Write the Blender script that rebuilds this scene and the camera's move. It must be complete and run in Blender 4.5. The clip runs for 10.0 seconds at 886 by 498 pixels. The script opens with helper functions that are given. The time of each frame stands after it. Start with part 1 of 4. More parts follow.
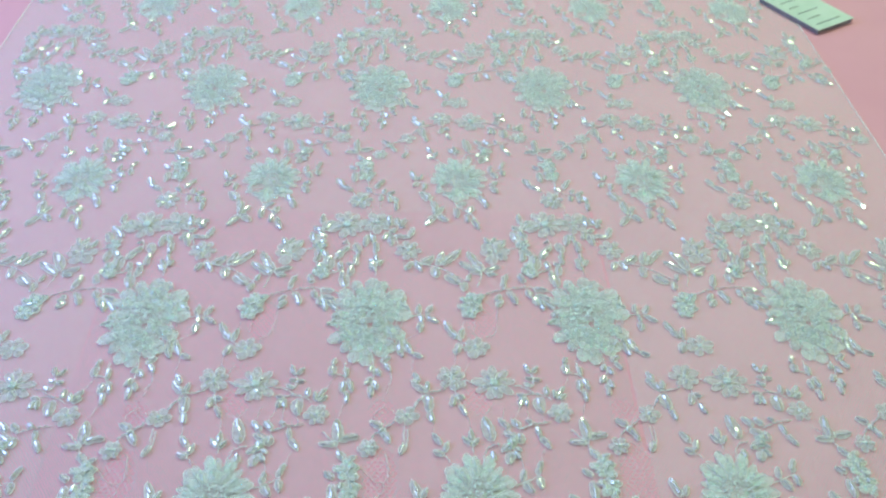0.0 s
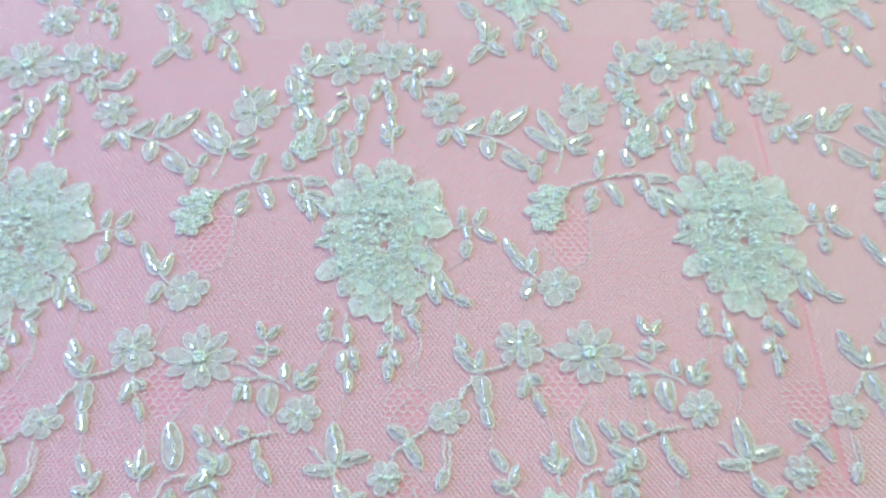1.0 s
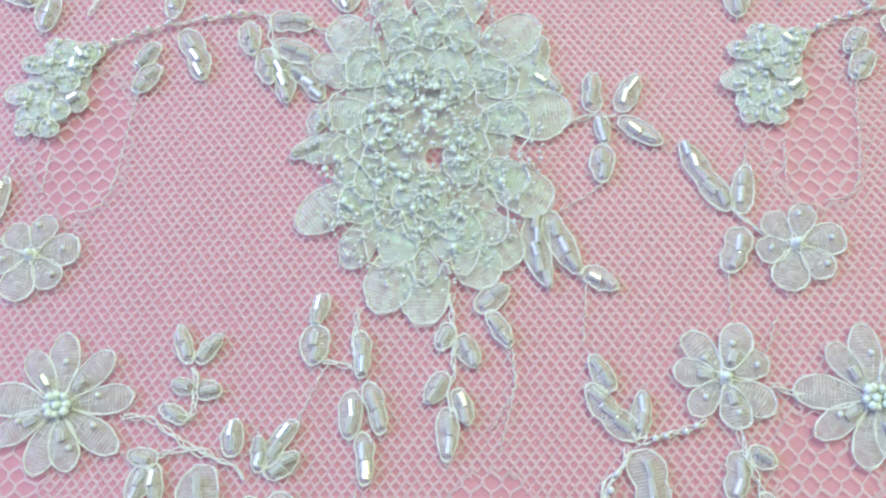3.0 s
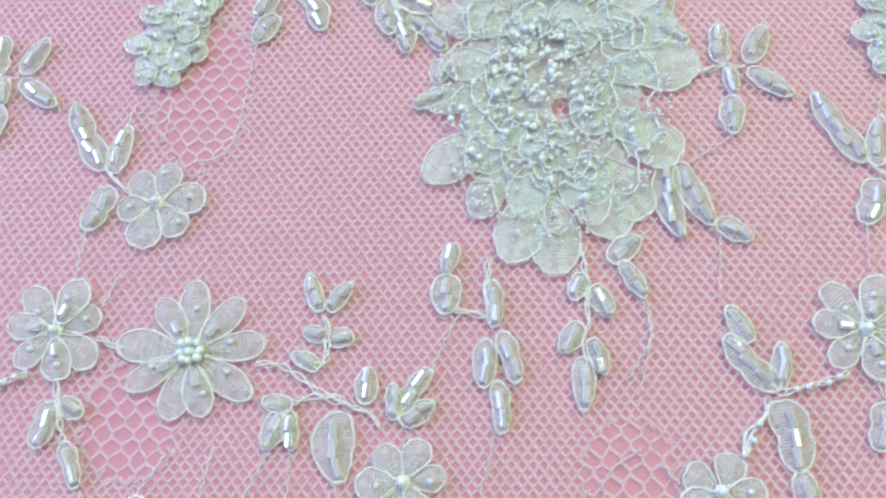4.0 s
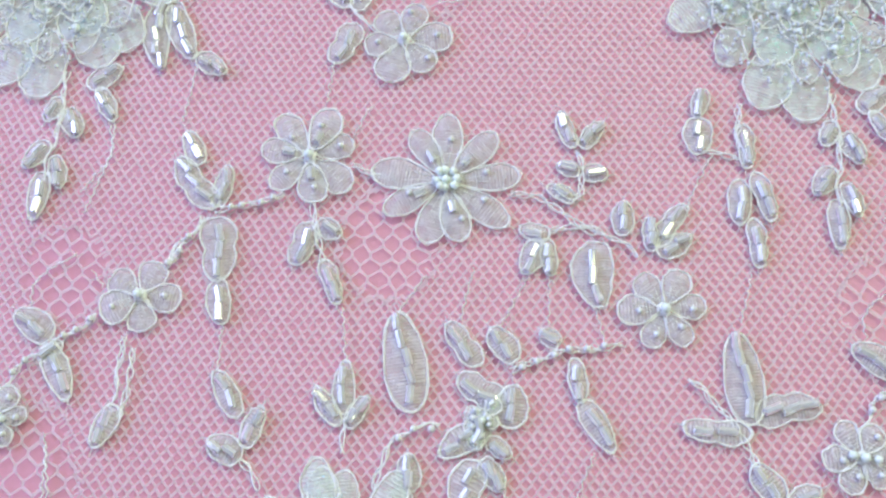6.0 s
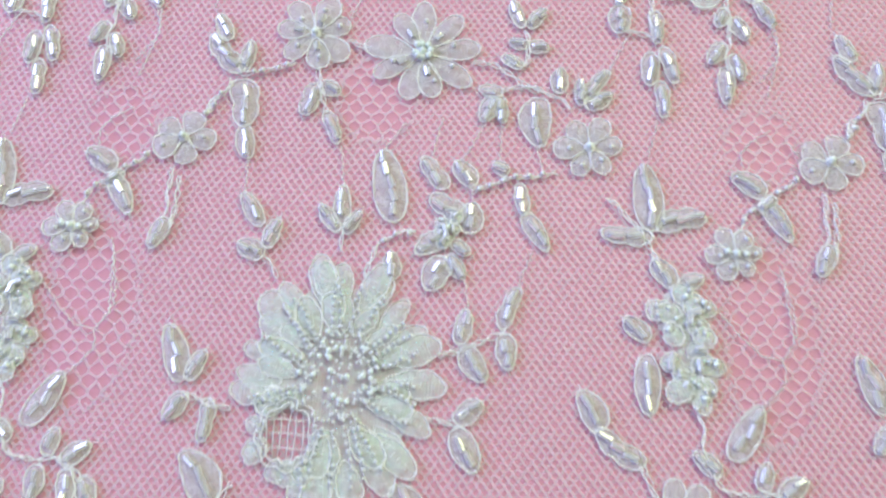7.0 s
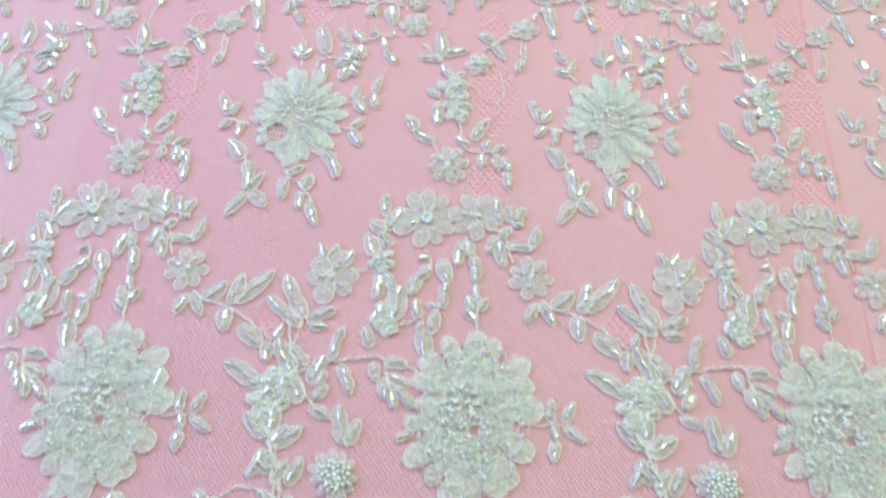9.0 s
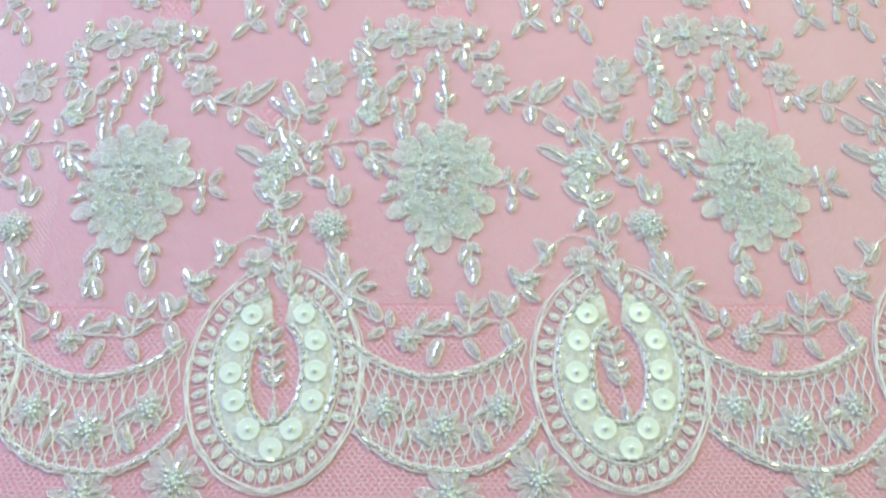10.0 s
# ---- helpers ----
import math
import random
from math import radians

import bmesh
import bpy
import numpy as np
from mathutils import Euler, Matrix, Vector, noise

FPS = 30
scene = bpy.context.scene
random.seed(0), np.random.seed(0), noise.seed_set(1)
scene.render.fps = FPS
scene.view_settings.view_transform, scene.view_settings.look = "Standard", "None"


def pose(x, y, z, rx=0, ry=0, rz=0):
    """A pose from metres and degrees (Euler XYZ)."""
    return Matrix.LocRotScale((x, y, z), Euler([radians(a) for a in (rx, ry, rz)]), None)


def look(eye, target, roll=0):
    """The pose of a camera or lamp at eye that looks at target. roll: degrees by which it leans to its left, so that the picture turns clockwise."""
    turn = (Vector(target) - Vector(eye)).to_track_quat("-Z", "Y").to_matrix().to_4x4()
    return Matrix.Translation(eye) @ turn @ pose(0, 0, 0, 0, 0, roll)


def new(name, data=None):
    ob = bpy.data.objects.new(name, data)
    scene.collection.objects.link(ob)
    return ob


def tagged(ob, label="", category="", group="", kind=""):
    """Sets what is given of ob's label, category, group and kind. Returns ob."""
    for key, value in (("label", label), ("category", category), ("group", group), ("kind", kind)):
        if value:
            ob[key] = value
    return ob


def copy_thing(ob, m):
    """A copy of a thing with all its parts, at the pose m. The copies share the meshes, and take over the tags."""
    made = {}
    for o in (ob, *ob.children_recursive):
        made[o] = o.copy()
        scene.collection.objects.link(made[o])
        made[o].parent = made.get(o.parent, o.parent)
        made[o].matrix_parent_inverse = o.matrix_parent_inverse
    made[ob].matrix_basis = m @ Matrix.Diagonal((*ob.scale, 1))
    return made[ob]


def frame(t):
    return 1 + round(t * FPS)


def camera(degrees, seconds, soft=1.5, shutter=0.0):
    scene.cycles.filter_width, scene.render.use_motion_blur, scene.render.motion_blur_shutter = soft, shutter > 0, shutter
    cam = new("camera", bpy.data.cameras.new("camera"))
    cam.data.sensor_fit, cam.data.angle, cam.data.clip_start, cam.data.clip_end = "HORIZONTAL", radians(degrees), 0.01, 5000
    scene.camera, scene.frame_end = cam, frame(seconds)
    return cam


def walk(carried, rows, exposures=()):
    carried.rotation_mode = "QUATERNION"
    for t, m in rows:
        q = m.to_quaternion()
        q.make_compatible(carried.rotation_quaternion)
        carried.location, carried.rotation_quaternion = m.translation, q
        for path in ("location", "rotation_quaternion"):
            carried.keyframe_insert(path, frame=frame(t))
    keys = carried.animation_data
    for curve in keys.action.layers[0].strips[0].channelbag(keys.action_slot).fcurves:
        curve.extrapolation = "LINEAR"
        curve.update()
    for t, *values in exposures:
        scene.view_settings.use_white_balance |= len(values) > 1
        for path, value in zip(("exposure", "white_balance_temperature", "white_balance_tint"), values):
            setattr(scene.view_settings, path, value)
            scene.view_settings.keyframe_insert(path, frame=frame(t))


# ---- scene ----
import itertools

PATH = [
    (0, (0.111, -0.383, 0.495), (0.186, 1.071, -0.875), 2.0),
    (0.5, (0.108, -0.292, 0.452), (0.17, 1.001, -1.073), 1.6),
    (1, (0.102, -0.152, 0.349), (0.129, 0.867, -1.371), 0.7),
    (1.5, (0.106, -0.079, 0.272), (0.097, 0.792, -1.528), -2.1),
    (2, (0.106, -0.04, 0.211), (0.106, 0.705, -1.646), -1.5),
    (2.5, (0.098, -0.028, 0.189), (0.072, 0.655, -1.691), -3.2),
    (4, (0.062, -0.036, 0.178), (-0.029, 0.593, -1.718), -8.2),
    (4.5, (0.044, -0.045, 0.181), (-0.063, 0.604, -1.708), -8.8),
    (5, (0.027, -0.051, 0.183), (-0.116, 0.578, -1.71), -11.5),
    (5.2, (0.021, -0.054, 0.183), (-0.127, 0.562, -1.714), -12.1),
    (6.3, (0.007, -0.077, 0.17), (-0.058, 0.508, -1.742), -3.5),
    (6.5, (0.008, -0.084, 0.174), (-0.056, 0.478, -1.745), -3.6),
    (7, (0.016, -0.119, 0.211), (-0.049, 0.458, -1.703), -3.7),
    (7.5, (0.028, -0.162, 0.244), (-0.059, 0.415, -1.669), -6.5),
    (8, (0.039, -0.207, 0.278), (-0.052, 0.408, -1.623), -6.6),
    (8.5, (0.052, -0.273, 0.328), (-0.03, 0.413, -1.549), -4.7),
    (9, (0.068, -0.366, 0.386), (0.056, 0.539, -1.398), 0.9),
    (9.5, (0.075, -0.452, 0.407), (0.067, 0.468, -1.368), 1.3),
    (10, (0.083, -0.505, 0.406), (0.074, 0.405, -1.375), -0.7),
]
cam = camera(54.5, 10.0, soft=2.4, shutter=0.25)
walk(cam, [(t, look(eye, aim, roll)) for t, eye, aim, roll in PATH],
     exposures=[(0.0, -0.6, 5850, -19), (0.5, -0.58, 5900, -18), (1.0, -0.43, 5950, -16), (2.5, -0.49, 6350, -11), (5.0, -0.46, 6200, -1),
                (6.5, -0.51, 6400, 2), (8.5, -0.31, 6700, -3), (10.0, -0.23, 6600, -10)])

# ---- light: lamps added out of view, and a weak white sky behind it all ----
world = bpy.data.worlds.new("room_air")
scene.world = world
world.use_nodes = True
world.node_tree.nodes["Background"].inputs[0].default_value = (0.9, 0.95, 1.0, 1)
world.node_tree.nodes["Background"].inputs[1].default_value = 0.25


def area_lamp(name, eye, target, w, h, watts, color):
    data = bpy.data.lights.new(name, "AREA")
    data.shape, data.size, data.size_y, data.energy, data.color = "RECTANGLE", w, h, watts, color
    ob = new(name, data)
    ob.matrix_world = look(eye, target)
    return ob


# Unseen cool lamp, added to tint the left side lilac.
area_lamp("cool_left_light", (-1.13, 0.3, 0.73), (0.0, 0.1, 0.0), 1.3, 1.0, 31, (0.43, 0.47, 1.0))
# Two unseen warm strips, added overhead so that the bead facets catch long glints.
for far, watts in ((0.45, 17), (1.15, 16)):
    area_lamp("warm_strip_light", (0.75, far, 1.78), (0.6, far - 0.25, 0.0), 2.4, 0.14, watts, (0.97, 1.0, 0.60))
# Small unseen lamp, added for sharp sparkles on the glass.
area_lamp("small_glint_light", (0.55, 0.95, 1.6), (0.1, 0.0, 0.0), 0.14, 0.14, 11, (1.0, 0.97, 0.88))


# ---- materials ----
def material(name, base, rough=0.5, **more):
    m = bpy.data.materials.new(name)
    m.use_nodes = True
    b = m.node_tree.nodes["Principled BSDF"]
    b.inputs["Base Color"].default_value = (*base, 1)
    b.inputs["Roughness"].default_value = rough
    for key, value in more.items():
        b.inputs[key.replace("_", " ").title().replace("Ior", "IOR")].default_value = value
    return m, m.node_tree.nodes, m.node_tree.links, b


def mottled(nodes, links, b, dark, light, scale, detail=4, socket="Base Color"):
    tc = nodes.new("ShaderNodeTexCoord")
    nz = nodes.new("ShaderNodeTexNoise")
    nz.inputs["Scale"].default_value, nz.inputs["Detail"].default_value = scale, detail
    ramp = nodes.new("ShaderNodeValToRGB")
    ramp.color_ramp.elements[0].position, ramp.color_ramp.elements[1].position = 0.3, 0.7
    ramp.color_ramp.elements[0].color, ramp.color_ramp.elements[1].color = (*dark, 1), (*light, 1)
    links.new(tc.outputs["Object"], nz.inputs["Vector"])
    links.new(nz.outputs["Fac"], ramp.inputs["Fac"])
    links.new(ramp.outputs["Color"], b.inputs[socket])
    return tc, nz


def bumped(nodes, links, b, tc, scale, strength, distance):
    nz = nodes.new("ShaderNodeTexNoise")
    nz.inputs["Scale"].default_value, nz.inputs["Detail"].default_value = scale, 3
    bump = nodes.new("ShaderNodeBump")
    bump.inputs["Strength"].default_value, bump.inputs["Distance"].default_value = strength, distance
    links.new(tc.outputs["Object"], nz.inputs["Vector"])
    links.new(nz.outputs["Fac"], bump.inputs["Height"])
    links.new(bump.outputs["Normal"], b.inputs["Normal"])


MATS = {}
m, n, l, b = material("pink_satin", (0.72, 0.30, 0.40), 0.55, sheen_weight=0.3)
tc, _ = mottled(n, l, b, (0.64, 0.30, 0.39), (0.68, 0.33, 0.42), 9)
bumped(n, l, b, tc, 1800, 0.12, 0.0003)
MATS["cloth"] = m

m, n, l, b = material("white_cord", (0.80, 0.84, 0.80), 0.75, sheen_weight=0.4)
tc, _ = mottled(n, l, b, (0.84, 0.89, 0.86), (0.92, 0.95, 0.92), 600)
bumped(n, l, b, tc, 3500, 0.5, 0.0003)
MATS["cord"] = m

m, n, l, b = material("net_thread", (0.74, 0.72, 0.74), 0.8, alpha=0.44)
mottled(n, l, b, (0.80, 0.79, 0.81), (0.88, 0.87, 0.88), 160)
MATS["net"] = m


def woven(name, base, cover, pitch, film, ior, relief):
    """Sheer weave: threads of both directions with see-through gaps, and a flaky iridescent film that glints."""
    m, n, l, b = material(name, base, 0.45, sheen_weight=0.25, ior=ior)
    b.inputs["Thin Film Thickness"].default_value, b.inputs["Thin Film IOR"].default_value = film, 1.75
    tc = n.new("ShaderNodeTexCoord")
    alpha = None
    for axis, k in (("Y", 1.0), ("X", 0.5)):
        wave = n.new("ShaderNodeTexWave")
        wave.bands_direction = axis
        wave.inputs["Scale"].default_value = k * 0.314 / pitch
        wave.inputs["Distortion"].default_value, wave.inputs["Detail"].default_value = 2.6, 3.0
        wave.inputs["Detail Scale"].default_value = 5.0
        l.new(tc.outputs["Object"], wave.inputs["Vector"])
        if alpha is None:
            alpha = wave.outputs["Fac"]
        else:
            top = n.new("ShaderNodeMath")
            top.operation = "MAXIMUM"
            l.new(alpha, top.inputs[0])
            l.new(wave.outputs["Fac"], top.inputs[1])
            alpha = top.outputs[0]
    ramp = n.new("ShaderNodeMapRange")
    ramp.inputs["From Min"].default_value, ramp.inputs["From Max"].default_value = 0.3, 1.0
    ramp.inputs["To Min"].default_value, ramp.inputs["To Max"].default_value = cover, cover + 0.36
    l.new(alpha, ramp.inputs["Value"])
    flake = n.new("ShaderNodeTexVoronoi")
    flake.inputs["Scale"].default_value = 620
    l.new(tc.outputs["Object"], flake.inputs["Vector"])
    split = n.new("ShaderNodeSeparateColor")
    l.new(flake.outputs["Color"], split.inputs["Color"])
    gloss = n.new("ShaderNodeMapRange")
    gloss.inputs["To Min"].default_value, gloss.inputs["To Max"].default_value = 0.06, 0.6
    l.new(split.outputs["Red"], gloss.inputs["Value"])
    l.new(gloss.outputs["Result"], b.inputs["Roughness"])
    thick = n.new("ShaderNodeMath")
    thick.operation = "MULTIPLY_ADD"
    thick.inputs[1].default_value, thick.inputs[2].default_value = 0.22, 0.0
    l.new(split.outputs["Green"], thick.inputs[0])
    total = n.new("ShaderNodeMath")
    l.new(ramp.outputs["Result"], total.inputs[0])
    l.new(thick.outputs[0], total.inputs[1])
    l.new(total.outputs[0], b.inputs["Alpha"])
    high = n.new("ShaderNodeMath")
    l.new(alpha, high.inputs[0])
    l.new(split.outputs["Blue"], high.inputs[1])
    bump = n.new("ShaderNodeBump")
    bump.inputs["Strength"].default_value, bump.inputs["Distance"].default_value = relief, 0.0003
    l.new(high.outputs[0], bump.inputs["Height"])
    l.new(bump.outputs["Normal"], b.inputs["Normal"])
    return m


MATS["weave"] = woven("sheer_weave", (0.94, 0.97, 0.97), 0.21, 0.00034, 420, 1.85, 0.8)
MATS["band"] = woven("band_weave", (0.92, 0.97, 0.94), 0.32, 0.0005, 400, 1.5, 0.5)
MATS["dense"] = woven("dense_weave", (0.96, 0.98, 0.97), 0.16, 0.00036, 380, 1.45, 0.45)

m, n, l, b = material("iridescent_glass", (0.92, 0.97, 0.97), 0.05, transmission_weight=0.55, ior=1.62, coat_weight=1.0)
b.inputs["Coat Roughness"].default_value = 0.05
b.inputs["Thin Film Thickness"].default_value, b.inputs["Thin Film IOR"].default_value = 430, 1.7
MATS["bugle"] = m

m, n, l, b = material("clear_seed_glass", (0.90, 0.97, 0.94), 0.05, transmission_weight=0.12, ior=1.55, coat_weight=0.8)
b.inputs["Thin Film Thickness"].default_value, b.inputs["Thin Film IOR"].default_value = 380, 1.6
MATS["seed"] = m

m, n, l, b = material("mint_pearl", (0.70, 0.84, 0.78), 0.25, coat_weight=0.5)
b.inputs["Coat Roughness"].default_value = 0.08
b.inputs["Thin Film Thickness"].default_value, b.inputs["Thin Film IOR"].default_value = 500, 1.5
mottled(n, l, b, (0.80, 0.94, 0.88), (0.90, 0.98, 0.95), 300)
MATS["pearl"] = m

m, n, l, b = material("matte_sequin", (0.80, 0.88, 0.82), 0.32, coat_weight=0.3)
mottled(n, l, b, (0.70, 0.82, 0.75), (0.78, 0.88, 0.82), 120)
MATS["sequin"] = m

m, n, l, b = material("card_paper", (0.72, 0.80, 0.72), 0.7)
tc, _ = mottled(n, l, b, (0.50, 0.60, 0.53), (0.58, 0.67, 0.60), 40)
MATS["paper"] = m
m, n, l, b = material("card_edge", (0.22, 0.21, 0.23), 0.7)
mottled(n, l, b, (0.17, 0.16, 0.18), (0.27, 0.26, 0.28), 60)
MATS["edge"] = m
m, n, l, b = material("ink", (0.10, 0.12, 0.12), 0.6)
mottled(n, l, b, (0.20, 0.24, 0.23), (0.30, 0.34, 0.32), 400)
MATS["ink"] = m
m, n, l, b = material("wall_paint", (0.75, 0.74, 0.72), 0.8)
mottled(n, l, b, (0.72, 0.71, 0.69), (0.78, 0.77, 0.75), 2)
MATS["wall"] = m
m, n, l, b = material("floor_boards", (0.30, 0.22, 0.16), 0.5)
mottled(n, l, b, (0.24, 0.17, 0.12), (0.35, 0.26, 0.19), 6)
MATS["boards"] = m
m, n, l, b = material("table_wood", (0.40, 0.28, 0.18), 0.45)
mottled(n, l, b, (0.33, 0.22, 0.14), (0.45, 0.32, 0.21), 12)
MATS["wood"] = m

# far net: the same thread pattern laid out by cell size
m, n, l, b = material("fine_net", (0.84, 0.83, 0.84), 0.8)
tc = n.new("ShaderNodeTexCoord")
lines = None
for turn in (1, -1):
    mapping = n.new("ShaderNodeMapping")
    mapping.inputs["Rotation"].default_value = (0, 0, turn * math.atan2(1.25, 1.55))
    wave = n.new("ShaderNodeTexWave")
    wave.bands_direction = "X"
    wave.inputs["Scale"].default_value = 0.314 / 0.00195
    wave.inputs["Distortion"].default_value = 0.4
    l.new(tc.outputs["Object"], mapping.inputs["Vector"])
    l.new(mapping.outputs["Vector"], wave.inputs["Vector"])
    cut = n.new("ShaderNodeMapRange")
    cut.inputs["From Min"].default_value, cut.inputs["From Max"].default_value = 0.68, 1.0
    cut.inputs["To Max"].default_value = 0.6
    l.new(wave.outputs["Fac"], cut.inputs["Value"])
    if lines is None:
        lines = cut.outputs["Result"]
    else:
        both = n.new("ShaderNodeMath")
        both.operation = "MAXIMUM"
        l.new(lines, both.inputs[0])
        l.new(cut.outputs["Result"], both.inputs[1])
        l.new(both.outputs[0], b.inputs["Alpha"])
MATS["far_net"] = m

# ---- mesh building, in millimetres ----
rnd = random.Random(7)


class Geo:
    def __init__(self):
        self.v, self.f, self.k, self.s = [], [], [], []

    def add(self, verts, faces, mat, smooth=True):
        o = len(self.v)
        self.v += verts
        self.f += [tuple(i + o for i in f) for f in faces]
        self.k += [mat] * len(faces)
        self.s += [smooth] * len(faces)

    def put(self, other, x, y, ang, sx, sy=None, z=0.0):
        c, s = math.cos(radians(ang)), math.sin(radians(ang))
        sy = sy or sx
        o = len(self.v)
        self.v += [(x + c * sx * a - s * sy * b, y + s * sx * a + c * sy * b, z + h * sx) for a, b, h in other.v]
        self.f += [tuple(i + o for i in f) for f in other.f]
        self.k += other.k
        self.s += other.s

    def mesh(self, name):
        me = bpy.data.meshes.new(name)
        me.from_pydata([(a * 0.001, b * 0.001, c * 0.001) for a, b, c in self.v], [], self.f)
        keys = sorted(set(self.k))
        for key in keys:
            me.materials.append(MATS[key])
        slot = {key: i for i, key in enumerate(keys)}
        me.polygons.foreach_set("material_index", [slot[k] for k in self.k])
        me.polygons.foreach_set("use_smooth", self.s)
        me.update()
        return me


def tube(g, pts, r, mat="cord", sides=5, closed=False):
    n = len(pts)
    ring = [(math.cos(2 * math.pi * i / sides), math.sin(2 * math.pi * i / sides)) for i in range(sides)]
    verts = []
    for i, p in enumerate(pts):
        a = pts[i - 1] if closed or i else p
        b = pts[(i + 1) % n] if closed or i < n - 1 else p
        dx, dy = b[0] - a[0], b[1] - a[1]
        d = math.hypot(dx, dy) or 1.0
        rr = r * (1.0 if closed or 0 < i < n - 1 else 0.5)
        verts += [(p[0] - dy / d * c * rr, p[1] + dx / d * c * rr, p[2] + s * rr) for c, s in ring]
    faces = []
    for i in range(n if closed else n - 1):
        j = (i + 1) % n
        faces += [(i * sides + q, i * sides + (q + 1) % sides, j * sides + (q + 1) % sides, j * sides + q) for q in range(sides)]
    g.add(verts, faces, mat)


def ball(g, x, y, z, r, mat, seg=8, rings=5, flat=1.0):
    verts = [(x, y, z + r * flat)]
    for i in range(1, rings):
        th = math.pi * i / rings
        verts += [(x + r * math.sin(th) * math.cos(2 * math.pi * j / seg), y + r * math.sin(th) * math.sin(2 * math.pi * j / seg),
                   z + r * flat * math.cos(th)) for j in range(seg)]
    verts.append((x, y, z - r * flat))
    last = len(verts) - 1
    faces = [(0, 1 + j, 1 + (j + 1) % seg) for j in range(seg)]
    for i in range(rings - 2):
        a, b = 1 + i * seg, 1 + (i + 1) * seg
        faces += [(a + j, b + j, b + (j + 1) % seg, a + (j + 1) % seg) for j in range(seg)]
    a = 1 + (rings - 2) * seg
    faces += [(a + j, last, a + (j + 1) % seg) for j in range(seg)]
    g.add(verts, faces, mat)


def rod(g, length, r, mat="bugle", sides=7):
    """A cut glass tube along x about the origin, with chamfered ends and a dark bore."""
    prof = [(-0.5, 0.45), (-0.5, 0.78), (-0.44, 1.0), (0.44, 1.0), (0.5, 0.78), (0.5, 0.45), (0.3, 0.4), (-0.3, 0.4)]
    verts = [(u * length, q * r * math.cos(2 * math.pi * i / sides), q * r * math.sin(2 * math.pi * i / sides)) for u, q in prof for i in range(sides)]
    faces = []
    for k in range(len(prof) - 1):
        faces += [(k * sides + i, (k + 1) * sides + i, (k + 1) * sides + (i + 1) % sides, k * sides + (i + 1) % sides) for i in range(sides)]
    g.add(verts, faces, mat, False)


def smooth_path(pts, step=1.5):
    """A rounded path through a few points."""
    out = []
    for i in range(len(pts) - 1):
        p0, p1, p2, p3 = pts[max(i - 1, 0)], pts[i], pts[i + 1], pts[min(i + 2, len(pts) - 1)]
        m = max(2, int(math.dist(p1, p2) / step))
        for j in range(m):
            t = j / m
            out.append(tuple(0.5 * (2 * b + (c - a) * t + (2 * a - 5 * b + 4 * c - d) * t * t + (3 * b - a - 3 * c + d) * t ** 3)
                             for a, b, c, d in zip(p0, p1, p2, p3)))
    return out + [tuple(pts[-1])]


def blade(length, width, n, power, wob, r):
    """The closed outline of a leaf or petal from its base at the origin along x."""
    up, down = [], []
    for i in range(n + 1):
        t = 0.5 - 0.5 * math.cos(math.pi * i / n)
        w = width / 2 * math.sin(math.pi * t ** power) ** 0.45 if 0 < i < n else 0.0
        up.append((t * length + r.gauss(0, wob), w + r.gauss(0, wob)))
        down.append((t * length + r.gauss(0, wob), -w + r.gauss(0, wob)))
    return up + down[-2:0:-1]


def filled(g, outline, cx, cy, z, dome, mat):
    n = len(outline)
    verts = [(cx, cy, z + dome)] + [(cx + (x - cx) * 0.6, cy + (y - cy) * 0.6, z + dome * 0.8) for x, y in outline] + [(x, y, z) for x, y in outline]
    faces = [(0, 1 + i, 1 + (i + 1) % n) for i in range(n)]
    faces += [(1 + i, 1 + n + i, 1 + n + (i + 1) % n, 1 + (i + 1) % n) for i in range(n)]
    g.add(verts, faces, mat)


LIB = {}


def fibres(g, line, count, r):
    """Short stray ends of thread along an outline."""
    for _ in range(count):
        i = r.randrange(len(line))
        x, y = line[i]
        a = math.atan2(y, x - 0.5 * max(p[0] for p in line)) + r.uniform(-0.9, 0.9)
        q = r.uniform(0.5, 1.7)
        tube(g, [(x, y, 0.5), (x + 0.5 * q * math.cos(a), y + 0.5 * q * math.sin(a), 0.6), (x + q * math.cos(a + 0.4), y + q * math.sin(a + 0.4), 0.45)], 0.06, "cord", 3)


def corded(g, line, r, z, low):
    """The outline of a piece of lace: a couched cord, and a finer one that strays from it."""
    if low:
        tube(g, [(x, y, z) for x, y in line], 0.27, "cord", 3, True)
        return
    n = len(line)
    cx, cy = sum(p[0] for p in line) / n, sum(p[1] for p in line) / n
    tube(g, [(x, y, z + r.gauss(0, 0.05)) for x, y in line], 0.2, "cord", 5, True)
    drift, at = r.uniform(0, 6.28), r.choice((2, 3))
    stray = []
    for i, (x, y) in enumerate(line):
        k = 1 + 0.055 * math.sin(at * math.tau * i / n + drift) + r.gauss(0, 0.012)
        stray.append((cx + (x - cx) * k, cy + (y - cy) * k, z + 0.1 + r.gauss(0, 0.06)))
    tube(g, stray, 0.12, "cord", 4, True)
    fibres(g, line, 9, r)


